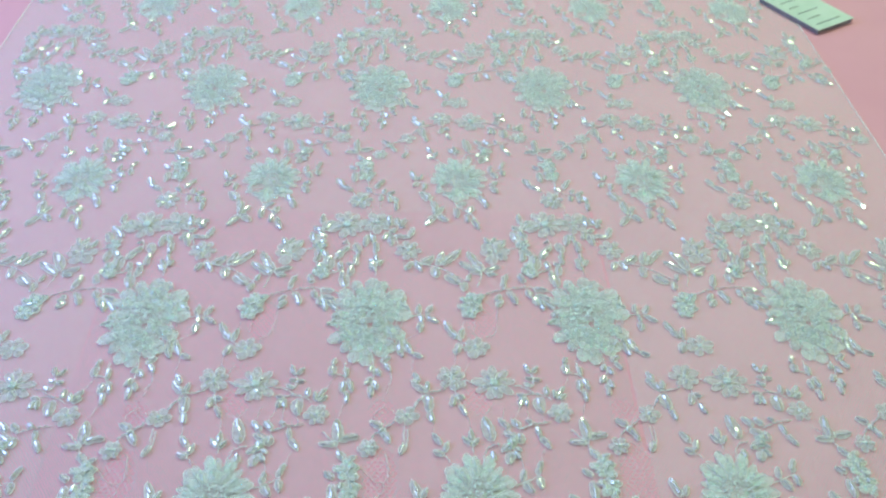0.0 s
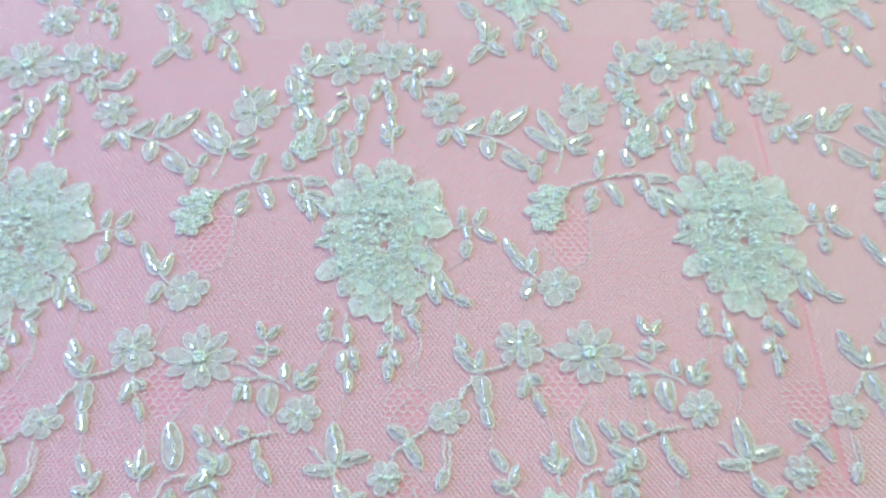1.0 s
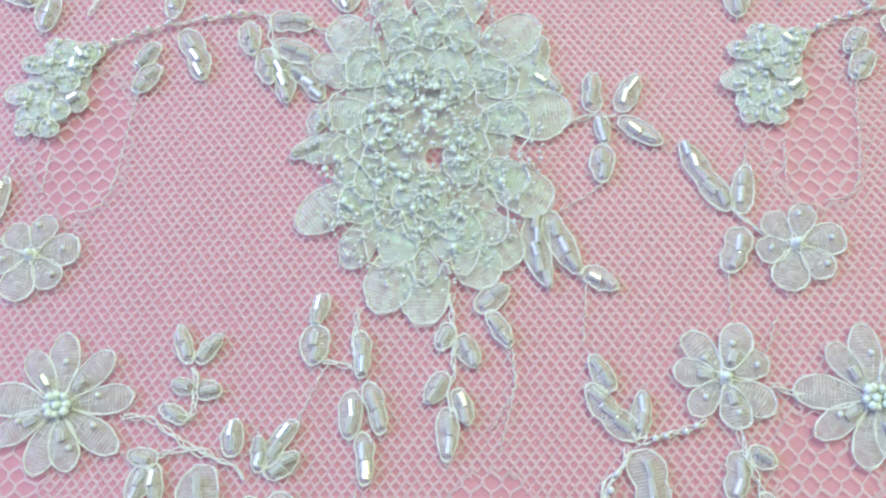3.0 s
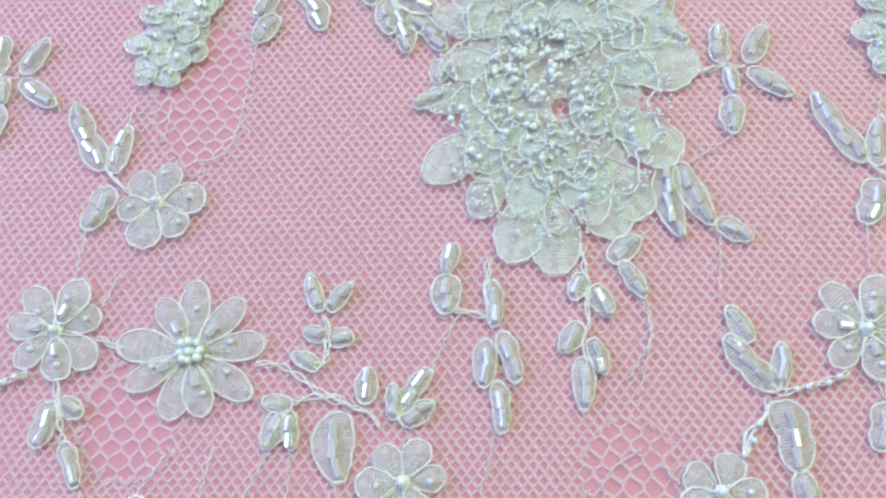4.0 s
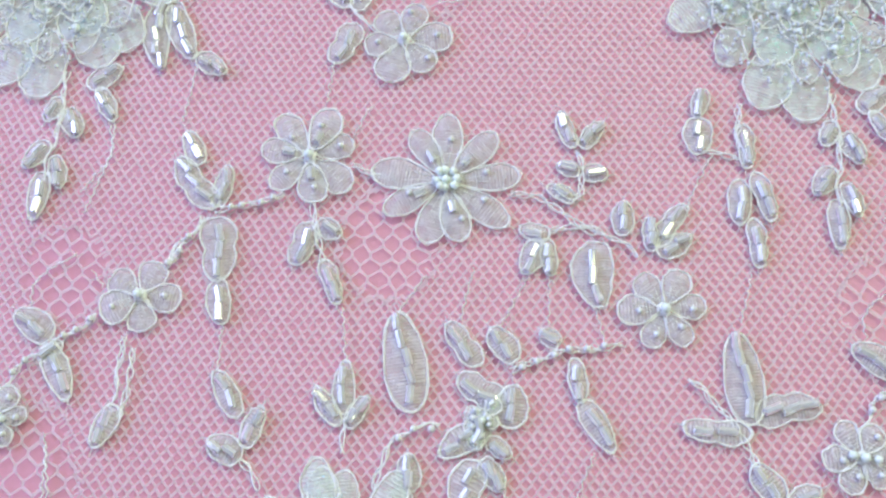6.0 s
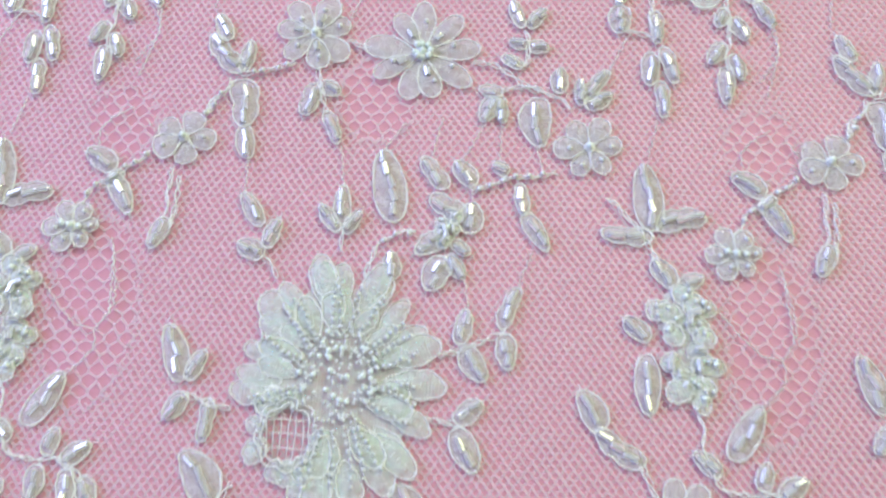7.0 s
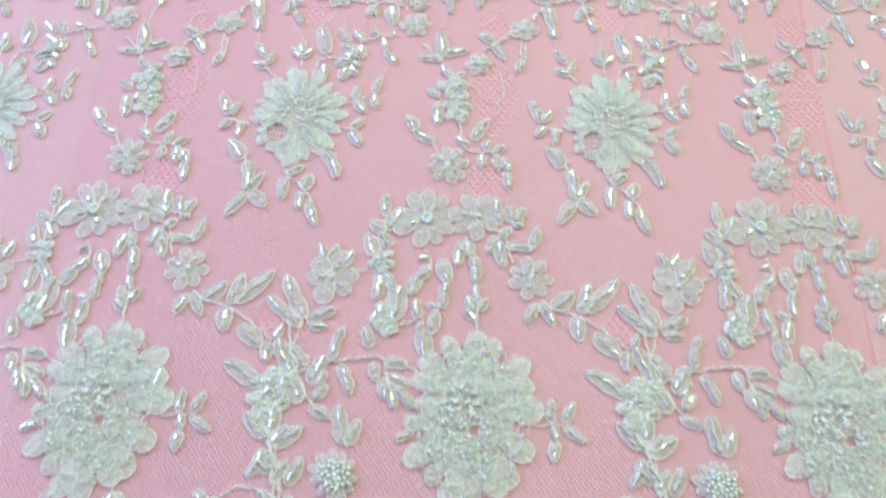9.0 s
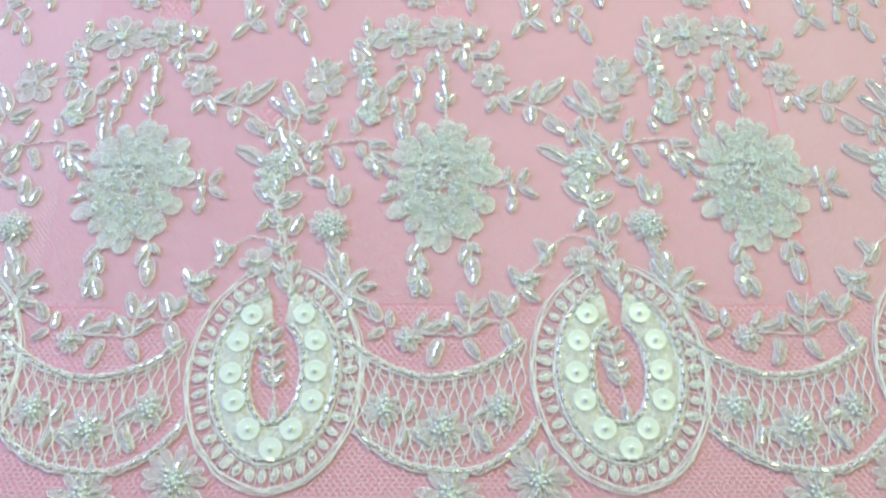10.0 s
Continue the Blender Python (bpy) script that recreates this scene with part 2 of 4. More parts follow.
def leaf_geo(length, ratio, kind, low):
    """kind 0..2: variants. Returns the cloth of the leaf and the places of its tube beads."""
    key = ("leaf", length, ratio, kind, low)
    if key not in LIB:
        r = random.Random(int(length * 1000 + ratio * 100) * 7 + kind)
        g = Geo()
        w = length * ratio
        bend = (kind - 1) * 0.012 * r.uniform(0.5, 1.5)
        line = blade(length, w, 6 if low else 12, 0.85, 0.0 if low else 0.1, r)
        waist = 0.3 if kind == 2 and length > 10 else 0.0
        line = [(x, y * (1 - waist * math.exp(-((x / length - 0.5) / 0.13) ** 2)) + bend * (x * (length - x))) for x, y in line]
        corded(g, line, r, 0.5, low)
        filled(g, line, length * 0.55, 0, 0.3, 0.5, "weave")
        if not low:
            tail = [(length, 0, 0.4), (length + 0.8, r.uniform(-0.5, 0.5), 0.4), (length + 1.9, r.uniform(-0.8, 0.8), 0.3)]
            tube(g, tail, 0.12, "cord", 3)
            for _ in range(5):
                x0 = r.uniform(0.2, 0.85) * length
                tube(g, [(x0, -w * 0.38, 0.62), (x0 + r.uniform(-0.5, 0.5), 0, 0.9), (x0 + r.uniform(-0.6, 0.6), w * 0.38, 0.62)], 0.06, "cord", 3)
        count = 1 if length < 7.5 else 2 if length < 13 else 3 if length < 18 else 5
        bl = min(3.8, (length - 1.6) / count * 0.97)
        beads = []
        for i in range(count):
            x = length * 0.54 + (i - (count - 1) / 2) * bl * 1.03
            beads.append((x, bend * (x * (length - x)) + r.uniform(-0.1, 0.1) * w, r.uniform(-12, 12) - (i - (count - 1) / 2) * bend * 400, bl))
        LIB[key] = (g, beads)
    return LIB[key]


def petal_geo(length, width, kind, low, dense=False):
    """A petal from its base along x; the dense ones have a scalloped rim."""
    key = ("petal", length, width, kind, low, dense)
    if key not in LIB:
        r = random.Random(int(length * 10) * 131 + int(width * 10) * 17 + kind)
        g = Geo()
        line = blade(length, width, (6 if low else 12) + (3 if dense else 0), 1.35 if dense else 1.55, 0.0 if low else 0.1, r)
        if dense:
            bumps = (5, 4, 6)[kind]
            lobes = [1 + 0.07 * abs(math.sin(0.5 * bumps * math.atan2(y, x - length * 0.5) + kind)) for x, y in line]
            line = [(length * 0.5 + (x - length * 0.5) * q * 0.97, y * q * 0.97) for (x, y), q in zip(line, lobes)]
        corded(g, line, r, 0.6, low)
        filled(g, line, length * 0.62, 0, 0.4, 0.4 if low else 0.6, "dense" if dense else "weave")
        if not low:
            for k in range(11 if dense else 6):
                x0 = length * (0.2 + (0.065 if dense else 0.11) * k + r.uniform(-0.03, 0.03))
                v = width * 0.42 * math.sin(math.pi * min(1, x0 / length) ** 1.3) ** 0.5
                tube(g, [(x0, -v, 0.55), (x0 + r.uniform(-0.4, 0.4), 0, 1.05), (x0 + r.uniform(-0.5, 0.5), v, 0.55)], 0.08, "cord", 3)
            for k in (-1, 1):
                v = k * r.uniform(0.1, 0.3) * width
                tube(g, [(0, 0.1 * k, 0.5), (length * 0.3, v * 0.5, 0.9), (length * r.uniform(0.45, 0.6), v, 1.05)], 0.1, "cord", 3)
        LIB[key] = g
    return LIB[key]


TURNS = itertools.cycle(range(5))


def rod_geo(length, low):
    """A tube bead; the beads take turns at how they are rolled and tipped on their thread."""
    k = next(TURNS)
    key = ("rod", length, low, k)
    if key not in LIB:
        g = Geo()
        if low:
            rod(g, length, 0.85, "bugle", 5)
        else:
            rod(g, length, 0.85)
        tip, roll = (-0.09, 0.05, 0.0, 0.1, -0.04)[k], k * 0.19
        g.v = [(x, y * math.cos(roll) - z * math.sin(roll), y * math.sin(roll) + z * math.cos(roll) + x * tip) for x, y, z in g.v]
        LIB[key] = g
    return LIB[key]


def ball_geo(r, mat, low):
    key = ("ball", r, mat, low)
    if key not in LIB:
        g = Geo()
        ball(g, 0, 0, 0, r, mat, 5 if low else 10, 3 if low else 7)
        LIB[key] = g
    return LIB[key]


MESHES = {}


def shared(geo, name):
    if id(geo) not in MESHES:
        MESHES[id(geo)] = (geo.mesh(name), geo)
    return MESHES[id(geo)][0]


class Maker:
    """Lays pieces either as parts of their own under a root, or joined into one mesh."""

    def __init__(self, name, low, split=False):
        self.name, self.low, self.split = name, low, split or not low
        self.base = Geo()
        self.jobs = []

    def piece(self, name, geo, x, y, z=0.0, ang=0.0, sx=1.0, sy=None, under=None, label=""):
        self.jobs.append((name, geo, x, y, z, ang, sx, sy or sx, under, label))
        return len(self.jobs) - 1

    def build(self, bx, by):
        if not self.split:
            for i, (name, geo, x, y, z, ang, sx, sy, under, label) in enumerate(self.jobs):
                self.base.put(geo, x, y, ang, sx, sy, z)
            ob = new(self.name, self.base.mesh(self.name))
        else:
            ob = new(self.name, self.base.mesh(self.name) if self.base.v else None)
            made = []
            for name, geo, x, y, z, ang, sx, sy, under, label in self.jobs:
                o = new(name, shared(geo, name))
                m = Matrix.LocRotScale((x * 0.001, y * 0.001, z * 0.001), Euler((0, 0, radians(ang))), (sx, sy, sx))
                if under is None:
                    o.parent, o.matrix_basis = ob, m
                else:
                    p = self.jobs[under]
                    pm = Matrix.LocRotScale((p[2] * 0.001, p[3] * 0.001, p[4] * 0.001), Euler((0, 0, radians(p[5]))), (p[6], p[7], p[6]))
                    o.parent, o.matrix_basis = made[under], pm.inverted() @ m
                if label:
                    tagged(o, label)
                if name == "beading":
                    tagged(o, kind="stuff")
                made.append(o)
        ob.matrix_basis = pose(bx * 0.001, by * 0.001, NET_Z)
        return ob


NET_Z = 0.0009


def near(x, options):
    return min(options, key=lambda o: abs(o - x))


def add_leaf(mk, x, y, ang, length, ratio, r):
    lc = near(length, (6, 8, 11, 15, 20))
    g, beads = leaf_geo(lc, near(ratio, (0.34, 0.42, 0.5, 0.6, 0.75)), r.randrange(3), mk.low)
    s = length / lc
    me = mk.piece("leaf", g, x, y, 0, ang, s)
    c, q = math.cos(radians(ang)), math.sin(radians(ang))
    for bx, by, ba, bl in beads:
        mk.piece("tube_bead", rod_geo(round(bl, 1), mk.low), x + s * (bx * c - by * q), y + s * (bx * q + by * c), 1.1, ang + ba, 1.0,
                 under=me, label="clear iridescent glass tube bead")


def add_flower(mk, x, y, rad, count, rot, pearls, r):
    width = round(2 * math.pi * rad * 0.60 / count, 1)
    for i in range(count):
        a = rot + 360 * i / count + r.uniform(-8, 8)
        k = r.uniform(0.84, 1.1)
        x0, y0 = x + 0.12 * rad * math.cos(radians(a)), y + 0.12 * rad * math.sin(radians(a))
        p = mk.piece("petal", petal_geo(round(rad * 0.86, 1), width, i % 3, mk.low), x0, y0, 0.25 * (i % 2), a, k, k * r.uniform(0.9, 1.1))
        d = rad * r.uniform(0.5, 0.72)
        if r.random() < 0.6:
            t = radians(a + r.uniform(-9, 9))
            mk.piece("seed_bead", ball_geo(0.7, "seed", mk.low), x + d * math.cos(t), y + d * math.sin(t), 1.6, 0, 1, under=p)
        if rad > 11 and i % 2:
            d = rad * 0.4
            mk.piece("tube_bead", rod_geo(2.6, mk.low), x + d * math.cos(radians(a)), y + d * math.sin(radians(a)), 1.7, a, 1, under=p)
    if pearls:
        pad = Geo()
        ball(pad, 0, 0, 0, 1.5 if pearls < 6 else 2.4, "cord", 10, 5, 0.3)
        mk.piece("centre", pad, x, y, 0.7)
    for i in range(pearls):
        if pearls <= 9:
            q, a = (0.0 if i == 0 else r.uniform(1.9, 2.5)), i * math.tau / max(1, pearls - 1) + r.uniform(-0.2, 0.2)
        else:
            q, a = 1.3 * math.sqrt(i), i * 2.4
        px, py = q * math.cos(a), q * math.sin(a)
        mk.piece("pearl", ball_geo(0.95, "pearl", mk.low), x + px, y + py, 2.0 + r.uniform(-0.2, 0.3), r.uniform(0, 360), r.uniform(0.85, 1.1))


def add_cluster(mk, x, y, ang, length, width, r):
    """A bunch of small round petals, side by side, each stitched with a few seed beads."""
    c, q = math.cos(radians(ang)), math.sin(radians(ang))
    size = max(3.5, min(5.6, min(width, length) * 0.42))
    count = max(6, int(length * width / (size * size) * 1.15))
    base = Geo()
    rim = []
    for i in range(20):
        a, d = math.tau * i / 20, 0.42 + r.uniform(-0.04, 0.04)
        u, v = length * d * math.cos(a), width * d * math.sin(a)
        rim.append((u * c - v * q, u * q + v * c))
    filled(base, rim, 0, 0, 0.2, 0.5, "dense")
    mk.piece("ground_cloth", base, x, y)
    for i in range(count):
        a, d = i * 2.4 + r.uniform(-0.3, 0.3), 0.44 * math.sqrt((i + 0.5) / count)
        u, v = length * d * math.cos(a), width * d * math.sin(a)
        px, py = x + u * c - v * q, y + u * q + v * c
        turn = ang + math.degrees(a) + r.uniform(-50, 50)
        k = r.uniform(0.85, 1.2)
        tx, ty = math.cos(radians(turn)), math.sin(radians(turn))
        p = mk.piece("petal", petal_geo(round(size, 1), round(size * 0.85, 1), i % 3, mk.low, True), px - tx * size * 0.5, py - ty * size * 0.5, 0.3 * (i % 3), turn, k)
        for _ in range(2):
            bx, by = px + r.uniform(-0.3, 0.3) * size, py + r.uniform(-0.3, 0.3) * size
            kind = r.random()
            if kind < 0.1:
                mk.piece("tube_bead", rod_geo(3.0, mk.low), bx, by, 1.9, r.uniform(0, 180), under=p)
            elif kind < 0.25:
                mk.piece("pearl", ball_geo(0.8, "pearl", mk.low), bx, by, 1.9, under=p)
            else:
                mk.piece("seed_bead", ball_geo(0.6, "seed", mk.low), bx, by, 1.8, under=p)


def add_thread(mk, pts, r):
    """A thin crinkled thread left floating on the net."""
    path = smooth_path(pts, 1.0)
    tube(mk.base, [(x + (0.28 if i % 2 else -0.28) + r.gauss(0, 0.1), y + r.gauss(0, 0.12), 0.5) for i, (x, y) in enumerate(path)], 0.19, "cord", 3)


def add_stem(mk, pts, r):
    """Two or three fine cords that wind about each other."""
    path = smooth_path(pts, 3.0 if mk.low else 0.8)
    if mk.low:
        tube(mk.base, [(x, y, 0.5) for x, y in path], 0.36, "cord", 3)
        return
    for k, rad in ((0, 0.19), (1, 0.19), (2, 0.15)):
        start, line = r.uniform(0, 6.28), []
        for i, (x, y) in enumerate(path):
            a, b = path[max(i - 1, 0)], path[min(i + 1, len(path) - 1)]
            d = math.dist(a, b) or 1
            o = (0.5 + 0.1 * k) * math.sin(start + i * (0.55 + 0.12 * k)) + r.gauss(0, 0.1)
            line.append((x - (b[1] - a[1]) / d * o, y + (b[0] - a[0]) / d * o, 0.5 + 0.2 * math.cos(start + i * 0.55)))
        tube(mk.base, line, rad, "cord", 5)


def add_chain(mk, pts, r):
    """A heavy couched band: bundled cords with tube beads laid end to end."""
    path = smooth_path(pts, 1.5)
    for off, rad in ((1.7, 0.38), (1.1, 0.3), (-1.1, 0.3), (-1.7, 0.38), (0.2, 0.3)):
        line = []
        for i, (x, y) in enumerate(path):
            a, b = path[max(i - 1, 0)], path[min(i + 1, len(path) - 1)]
            d = math.dist(a, b) or 1
            o = off + r.gauss(0, 0.3)
            line.append((x - (b[1] - a[1]) / d * o, y + (b[0] - a[0]) / d * o, 0.5 + 0.15 * r.random()))
        tube(mk.base, line, rad, "cord", 4)
    last = path[0]
    for i in range(1, len(path)):
        if math.dist(path[i], last) >= 4.0:
            a = math.degrees(math.atan2(path[i][1] - last[1], path[i][0] - last[0]))
            mk.piece("tube_bead", rod_geo(3.2, mk.low), (path[i][0] + last[0]) / 2 + r.gauss(0, 0.25), (path[i][1] + last[1]) / 2 + r.gauss(0, 0.25), 1.25,
                     a + r.uniform(-16, 16))
            last = path[i]


def add_rose(mk, rings, core, hole, r, slim=(0.75, 1.05)):
    """rings: (half-width, half-height, count, petal length, petal width, lift); core: the point that the petals turn about."""
    for rx, ry, count, length, width, lift in rings:
        for i in range(count):
            a = 360 * i / count + r.uniform(-7, 7)
            c, s = math.cos(radians(a)), math.sin(radians(a))
            k = r.uniform(0.84, 1.15)
            x, y = core[0] + (rx - length) * c, core[1] + (ry - length) * s
            turn = math.degrees(math.atan2(s * ry, c * rx)) + r.uniform(-14, 14)
            if hole and math.dist((x, y), hole[:2]) < hole[2]:
                continue
            mk.piece("petal", petal_geo(length, width, r.randrange(3), mk.low, True), x, y, lift + 0.2 * (i % 2), turn, k, k * r.uniform(*slim))


def bead_rows(mk, rx, ry, rows, inner, outer, r, hole=None):
    """Seed beads strung in rows that fan out from the middle."""
    g = Geo()
    for i in range(rows):
        a = math.tau * i / rows + r.uniform(-0.08, 0.08)
        bend = r.uniform(-0.25, 0.25)
        d = inner
        while d < outer:
            t = a + bend * d + r.gauss(0, 0.015)
            x, y = rx * d * math.cos(t), ry * d * math.sin(t)
            if not hole or math.dist((x, y), hole[:2]) > hole[2]:
                ball(g, x, y, 1.9 + 0.5 * (1 - d) + r.uniform(-0.15, 0.15), 0.55 * r.uniform(0.85, 1.1), "seed", 5 if mk.low else 7, 3 if mk.low else 5)
            d += r.uniform(0.055, 0.075)
    mk.piece("beading", g, 0, 0)


def scallop_cord(mk, rx, ry, cx, cy, a0, a1, bumps, r):
    """A cord couched in a run of small scallops over the petals."""
    n = bumps * 7
    line = []
    for i in range(n + 1):
        a = radians(a0 + (a1 - a0) * i / n)
        k = 0.88 + 0.14 * abs(math.sin(math.pi * bumps * i / n)) + r.gauss(0, 0.01)
        line.append((cx + rx * k * math.cos(a), cy + ry * k * math.sin(a), 1.9 + r.gauss(0, 0.1)))
    g = Geo()
    tube(g, line, 0.22, "cord", 3 if mk.low else 5)
    mk.piece("scallop_cord", g, 0, 0)


def add_seeds(mk, count, rx, ry, cx, cy, r, mat, size, z, hole=None, single=False):
    g = Geo()
    for _ in range(count):
        a, d = r.uniform(0, math.tau), math.sqrt(r.random())
        x, y = cx + rx * d * math.cos(a), cy + ry * d * math.sin(a)
        if hole and math.dist((x, y), hole[:2]) < hole[2]:
            continue
        h, k = z + 0.6 * (1 - d) + r.uniform(-0.2, 0.3), r.uniform(0.85, 1.15)
        if single and not mk.low:
            mk.piece("pearl", ball_geo(size, mat, mk.low), x, y, h, 0, k)
        else:
            ball(g, x, y, h, size * k, mat, 5 if mk.low else 7, 3 if mk.low else 5)
    if g.v:
        mk.piece("beading", g, 0, 0)


LABELS = {
    "rose_spray": ("spray of small beaded lace leaves beside a rose", "lace leaves"),
    "small_flower": ("white corded lace flower with iridescent beads on net", "lace flower"),
    "large_flower": ("large white lace flower with pearl centre on net", "lace flower"),
    "leaf_sprig": ("white corded lace leaves with clear glass tube beads", "lace leaves"),
    "leaf_spray": ("branching white lace leaves with iridescent tube beads", "lace leaves"),
    "beaded_floret": ("dense white lace bunch stitched with pearls and beads", "lace cluster"),
    "border_band": ("curved corded scallop band lined with glass tube beads", "lace band"),
    "border_flower": ("beaded white lace flower on the scalloped border", "lace flower"),
    "bead_flower": ("round lace flower heaped with small pearls", "lace flower"),
    "loose_thread": ("thin crinkled white threads floating on the net", "thread"),
    "inner_spray": ("narrow beaded leaf spray inside the sequinned oval", "lace leaves"),
}
PERIOD, ROW = 170.0, 325.0
LEFT, RIGHT, TOP, BOTTOM = -335.0, 570.0, 690.0, -470.0


def close_by(x, y):
    return -128 < x < 252 and -460 < y < 205


def spread(x, y, rows, makers, label, category, group, near_only=False):
    """Repeats a motif over the lace: full parts in the near stretch, joined pieces further off."""
    first = {}
    for row in rows:
        for col in range(-3, 5):
            px, py = x + col * PERIOD, y + row * ROW
            if not (LEFT + 8 < px < RIGHT - 8 and BOTTOM < py < TOP):
                continue
            low = not close_by(px, py)
            if low and near_only:
                continue
            if low in first:
                ob = copy_thing(first[low], pose(px * 0.001, py * 0.001, NET_Z))
            else:
                ob = makers(low).build(px, py)
                tagged(ob, label, category, group)
                first[low] = ob


GROUP_ROWS = {"garland": (0, 1, 2), "rose": (0, 1, 2), "main": (0, 1, 2), "border": (0,)}


def motif(place, name, x, y, leaves=(), flowers=(), stems=(), seeds=(), chain=(), clusters=(), threads=()):
    def maker(low):
        r = random.Random(int(x * 131 + y * 17))
        mk = Maker(name, low)
        for s in stems:
            add_stem(mk, s, r)
        for t in threads:
            add_thread(mk, t, r)
        for c in chain:
            add_chain(mk, c, r)
        for c in clusters:
            add_cluster(mk, *c, r)
        for f in flowers:
            add_flower(mk, *f, r)
        for leaf in leaves:
            add_leaf(mk, *leaf, r)
        for s in seeds:
            for bx, by in s:
                mk.piece("seed_bead", ball_geo(0.75, "seed", low), bx, by, 1.3)
        return mk

    rows = GROUP_ROWS[place]
    if place == "rose" and y > 50:
        rows = (-1,) + rows
    label, category = LABELS[name]
    spread(x, y, rows, maker, label, category, name.replace("_", " ") + "s on the lace", bool(threads))


# ---- the room: an unseen shell, added to close in and bounce the light ----
def box(name, x0, y0, z0, x1, y1, z1, mat, parent=None):
    g = Geo()
    v = [(x, y, z) for z in (z0, z1) for y in (y0, y1) for x in (x0, x1)]
    g.add([tuple(c * 1000 for c in p) for p in v],
          [(0, 2, 3, 1), (4, 5, 7, 6), (0, 1, 5, 4), (2, 6, 7, 3), (0, 4, 6, 2), (1, 3, 7, 5)], mat, False)
    ob = new(name, g.mesh(name))
    if parent:
        ob.parent = parent
    return ob


tagged(box("floor", -1.15, -2.2, -0.80, 2.2, 2.4, -0.75, "boards"), "brown boarded floor of the room", "floor", kind="structure")
tagged(box("ceiling", -1.15, -2.2, 1.85, 2.2, 2.4, 1.9, "wall"), "plain white ceiling, unseen, added to bounce the light", "ceiling", kind="structure")
for side, dims in (("wall_east", (2.2, -2.2, -0.75, 2.3, 2.4, 1.85)), ("wall_south", (-1.15, -2.3, -0.75, 2.3, -2.2, 1.85)),
                   ("wall_north", (-1.15, 2.4, -0.75, 2.3, 2.5, 1.85))):
    tagged(box(side, *dims, "wall"), "plain painted wall, unseen, added to bounce the light", "wall", kind="structure")
# Unseen wall; its opening is added to let the cool lamp shine in.
g = Geo()
for y0, z0, y1, z1 in ((-2.3, -0.75, -0.4, 1.85), (1.0, -0.75, 2.5, 1.85), (-0.4, -0.75, 1.0, 0.18), (-0.4, 1.28, 1.0, 1.85)):
    v = [(x * 1000, y * 1000, z * 1000) for z in (z0, z1) for y in (y0, y1) for x in (-1.27, -1.15)]
    g.add(v, [(0, 2, 3, 1), (4, 5, 7, 6), (0, 1, 5, 4), (2, 6, 7, 3), (0, 4, 6, 2), (1, 3, 7, 5)], "wall", False)
tagged(new("wall_west", g.mesh("wall_west")), "unseen painted wall with an opening added for the cool lamp", "wall", kind="structure")

table = tagged(new("table"), "wooden table under the pink cloth", "table")
box("tabletop", -0.95, -0.95, -0.035, 1.15, 1.15, -0.004, "wood", table)
for lx in (-0.9, 1.04):
    for ly in (-0.9, 1.04):
        box("leg", lx, ly, -0.75, lx + 0.06, ly + 0.06, -0.035, "wood", table)

# pink cloth: a finely divided sheet with very shallow waves
g = Geo()
N = 90
cloth_x = [-950 + 2100 * i / N for i in range(N + 1)]
verts = [(x, y, 0.0 + 0.25 * noise.noise((x * 0.012, y * 0.012, 3.0))) for y in cloth_x for x in cloth_x]
g.add(verts, [(j * (N + 1) + i, j * (N + 1) + i + 1, (j + 1) * (N + 1) + i + 1, (j + 1) * (N + 1) + i) for j in range(N) for i in range(N)], "cloth")
cloth = new("table_cloth", g.mesh("table_cloth"))
tagged(cloth, "smooth plain pink cloth spread flat on the table", "cloth")

# ---- the net ground of the lace ----
A, B, H = 2.2, 1.48, 0.3
NX0, NX1, NY0, NY1 = -130.0, 270.0, -330.0, 190.0


# open-work patches of larger cells: place and half-sizes
PATCHES = ((167, 62, 11, 19), (91, -76, 11, 24), (-11, -14, 10, 12), (88, -133, 13, 12), (-79, -24, 9, 10), (159, -212, 14, 12))


def in_patch(x, y, grow=1.0):
    hit = np.zeros(x.shape, bool)
    for px, py, rx, ry in PATCHES:
        for row in (-1, 0):
            dx = (x - px + PERIOD / 2) % PERIOD - PERIOD / 2
            dy = y - py - row * ROW
            hit |= ((dx / rx) ** 2 + (dy / ry) ** 2 < grow) & ((row == 0) | (y > -250))
    return hit


def cell_lines(a, b, h, gen, jitter, x0, x1, y0, y1):
    """The threads of a hexagonal net as pairs of ends."""
    nx, ny = int((x1 - x0) / a) + 1, int((y1 - y0) / b) + 1
    jj, ii = np.mgrid[0:ny, 0:nx]
    x = x0 + (ii + 0.5 * (jj % 2)) * a
    y = y0 + jj * b
    x, y = x + 0.9 * np.sin(y / 37) + jitter * gen.standard_normal(x.shape), y + 0.8 * np.sin(x / 41) + jitter * gen.standard_normal(x.shape)
    low, high = np.stack([x, y - h / 2], -1), np.stack([x, y + h / 2], -1)
    segs = [np.stack([low, high], 2).reshape(-1, 2, 2)]
    odd = (jj[:-1] % 2)
    for shift in (0, 1):
        col = ii[:-1] + odd - 1 + shift
        ok = (col >= 0) & (col < nx)
        top = low[1:][jj[:-1], np.clip(col, 0, nx - 1)]
        segs.append(np.stack([high[:-1], top], 2)[ok])
    return np.concatenate(segs)


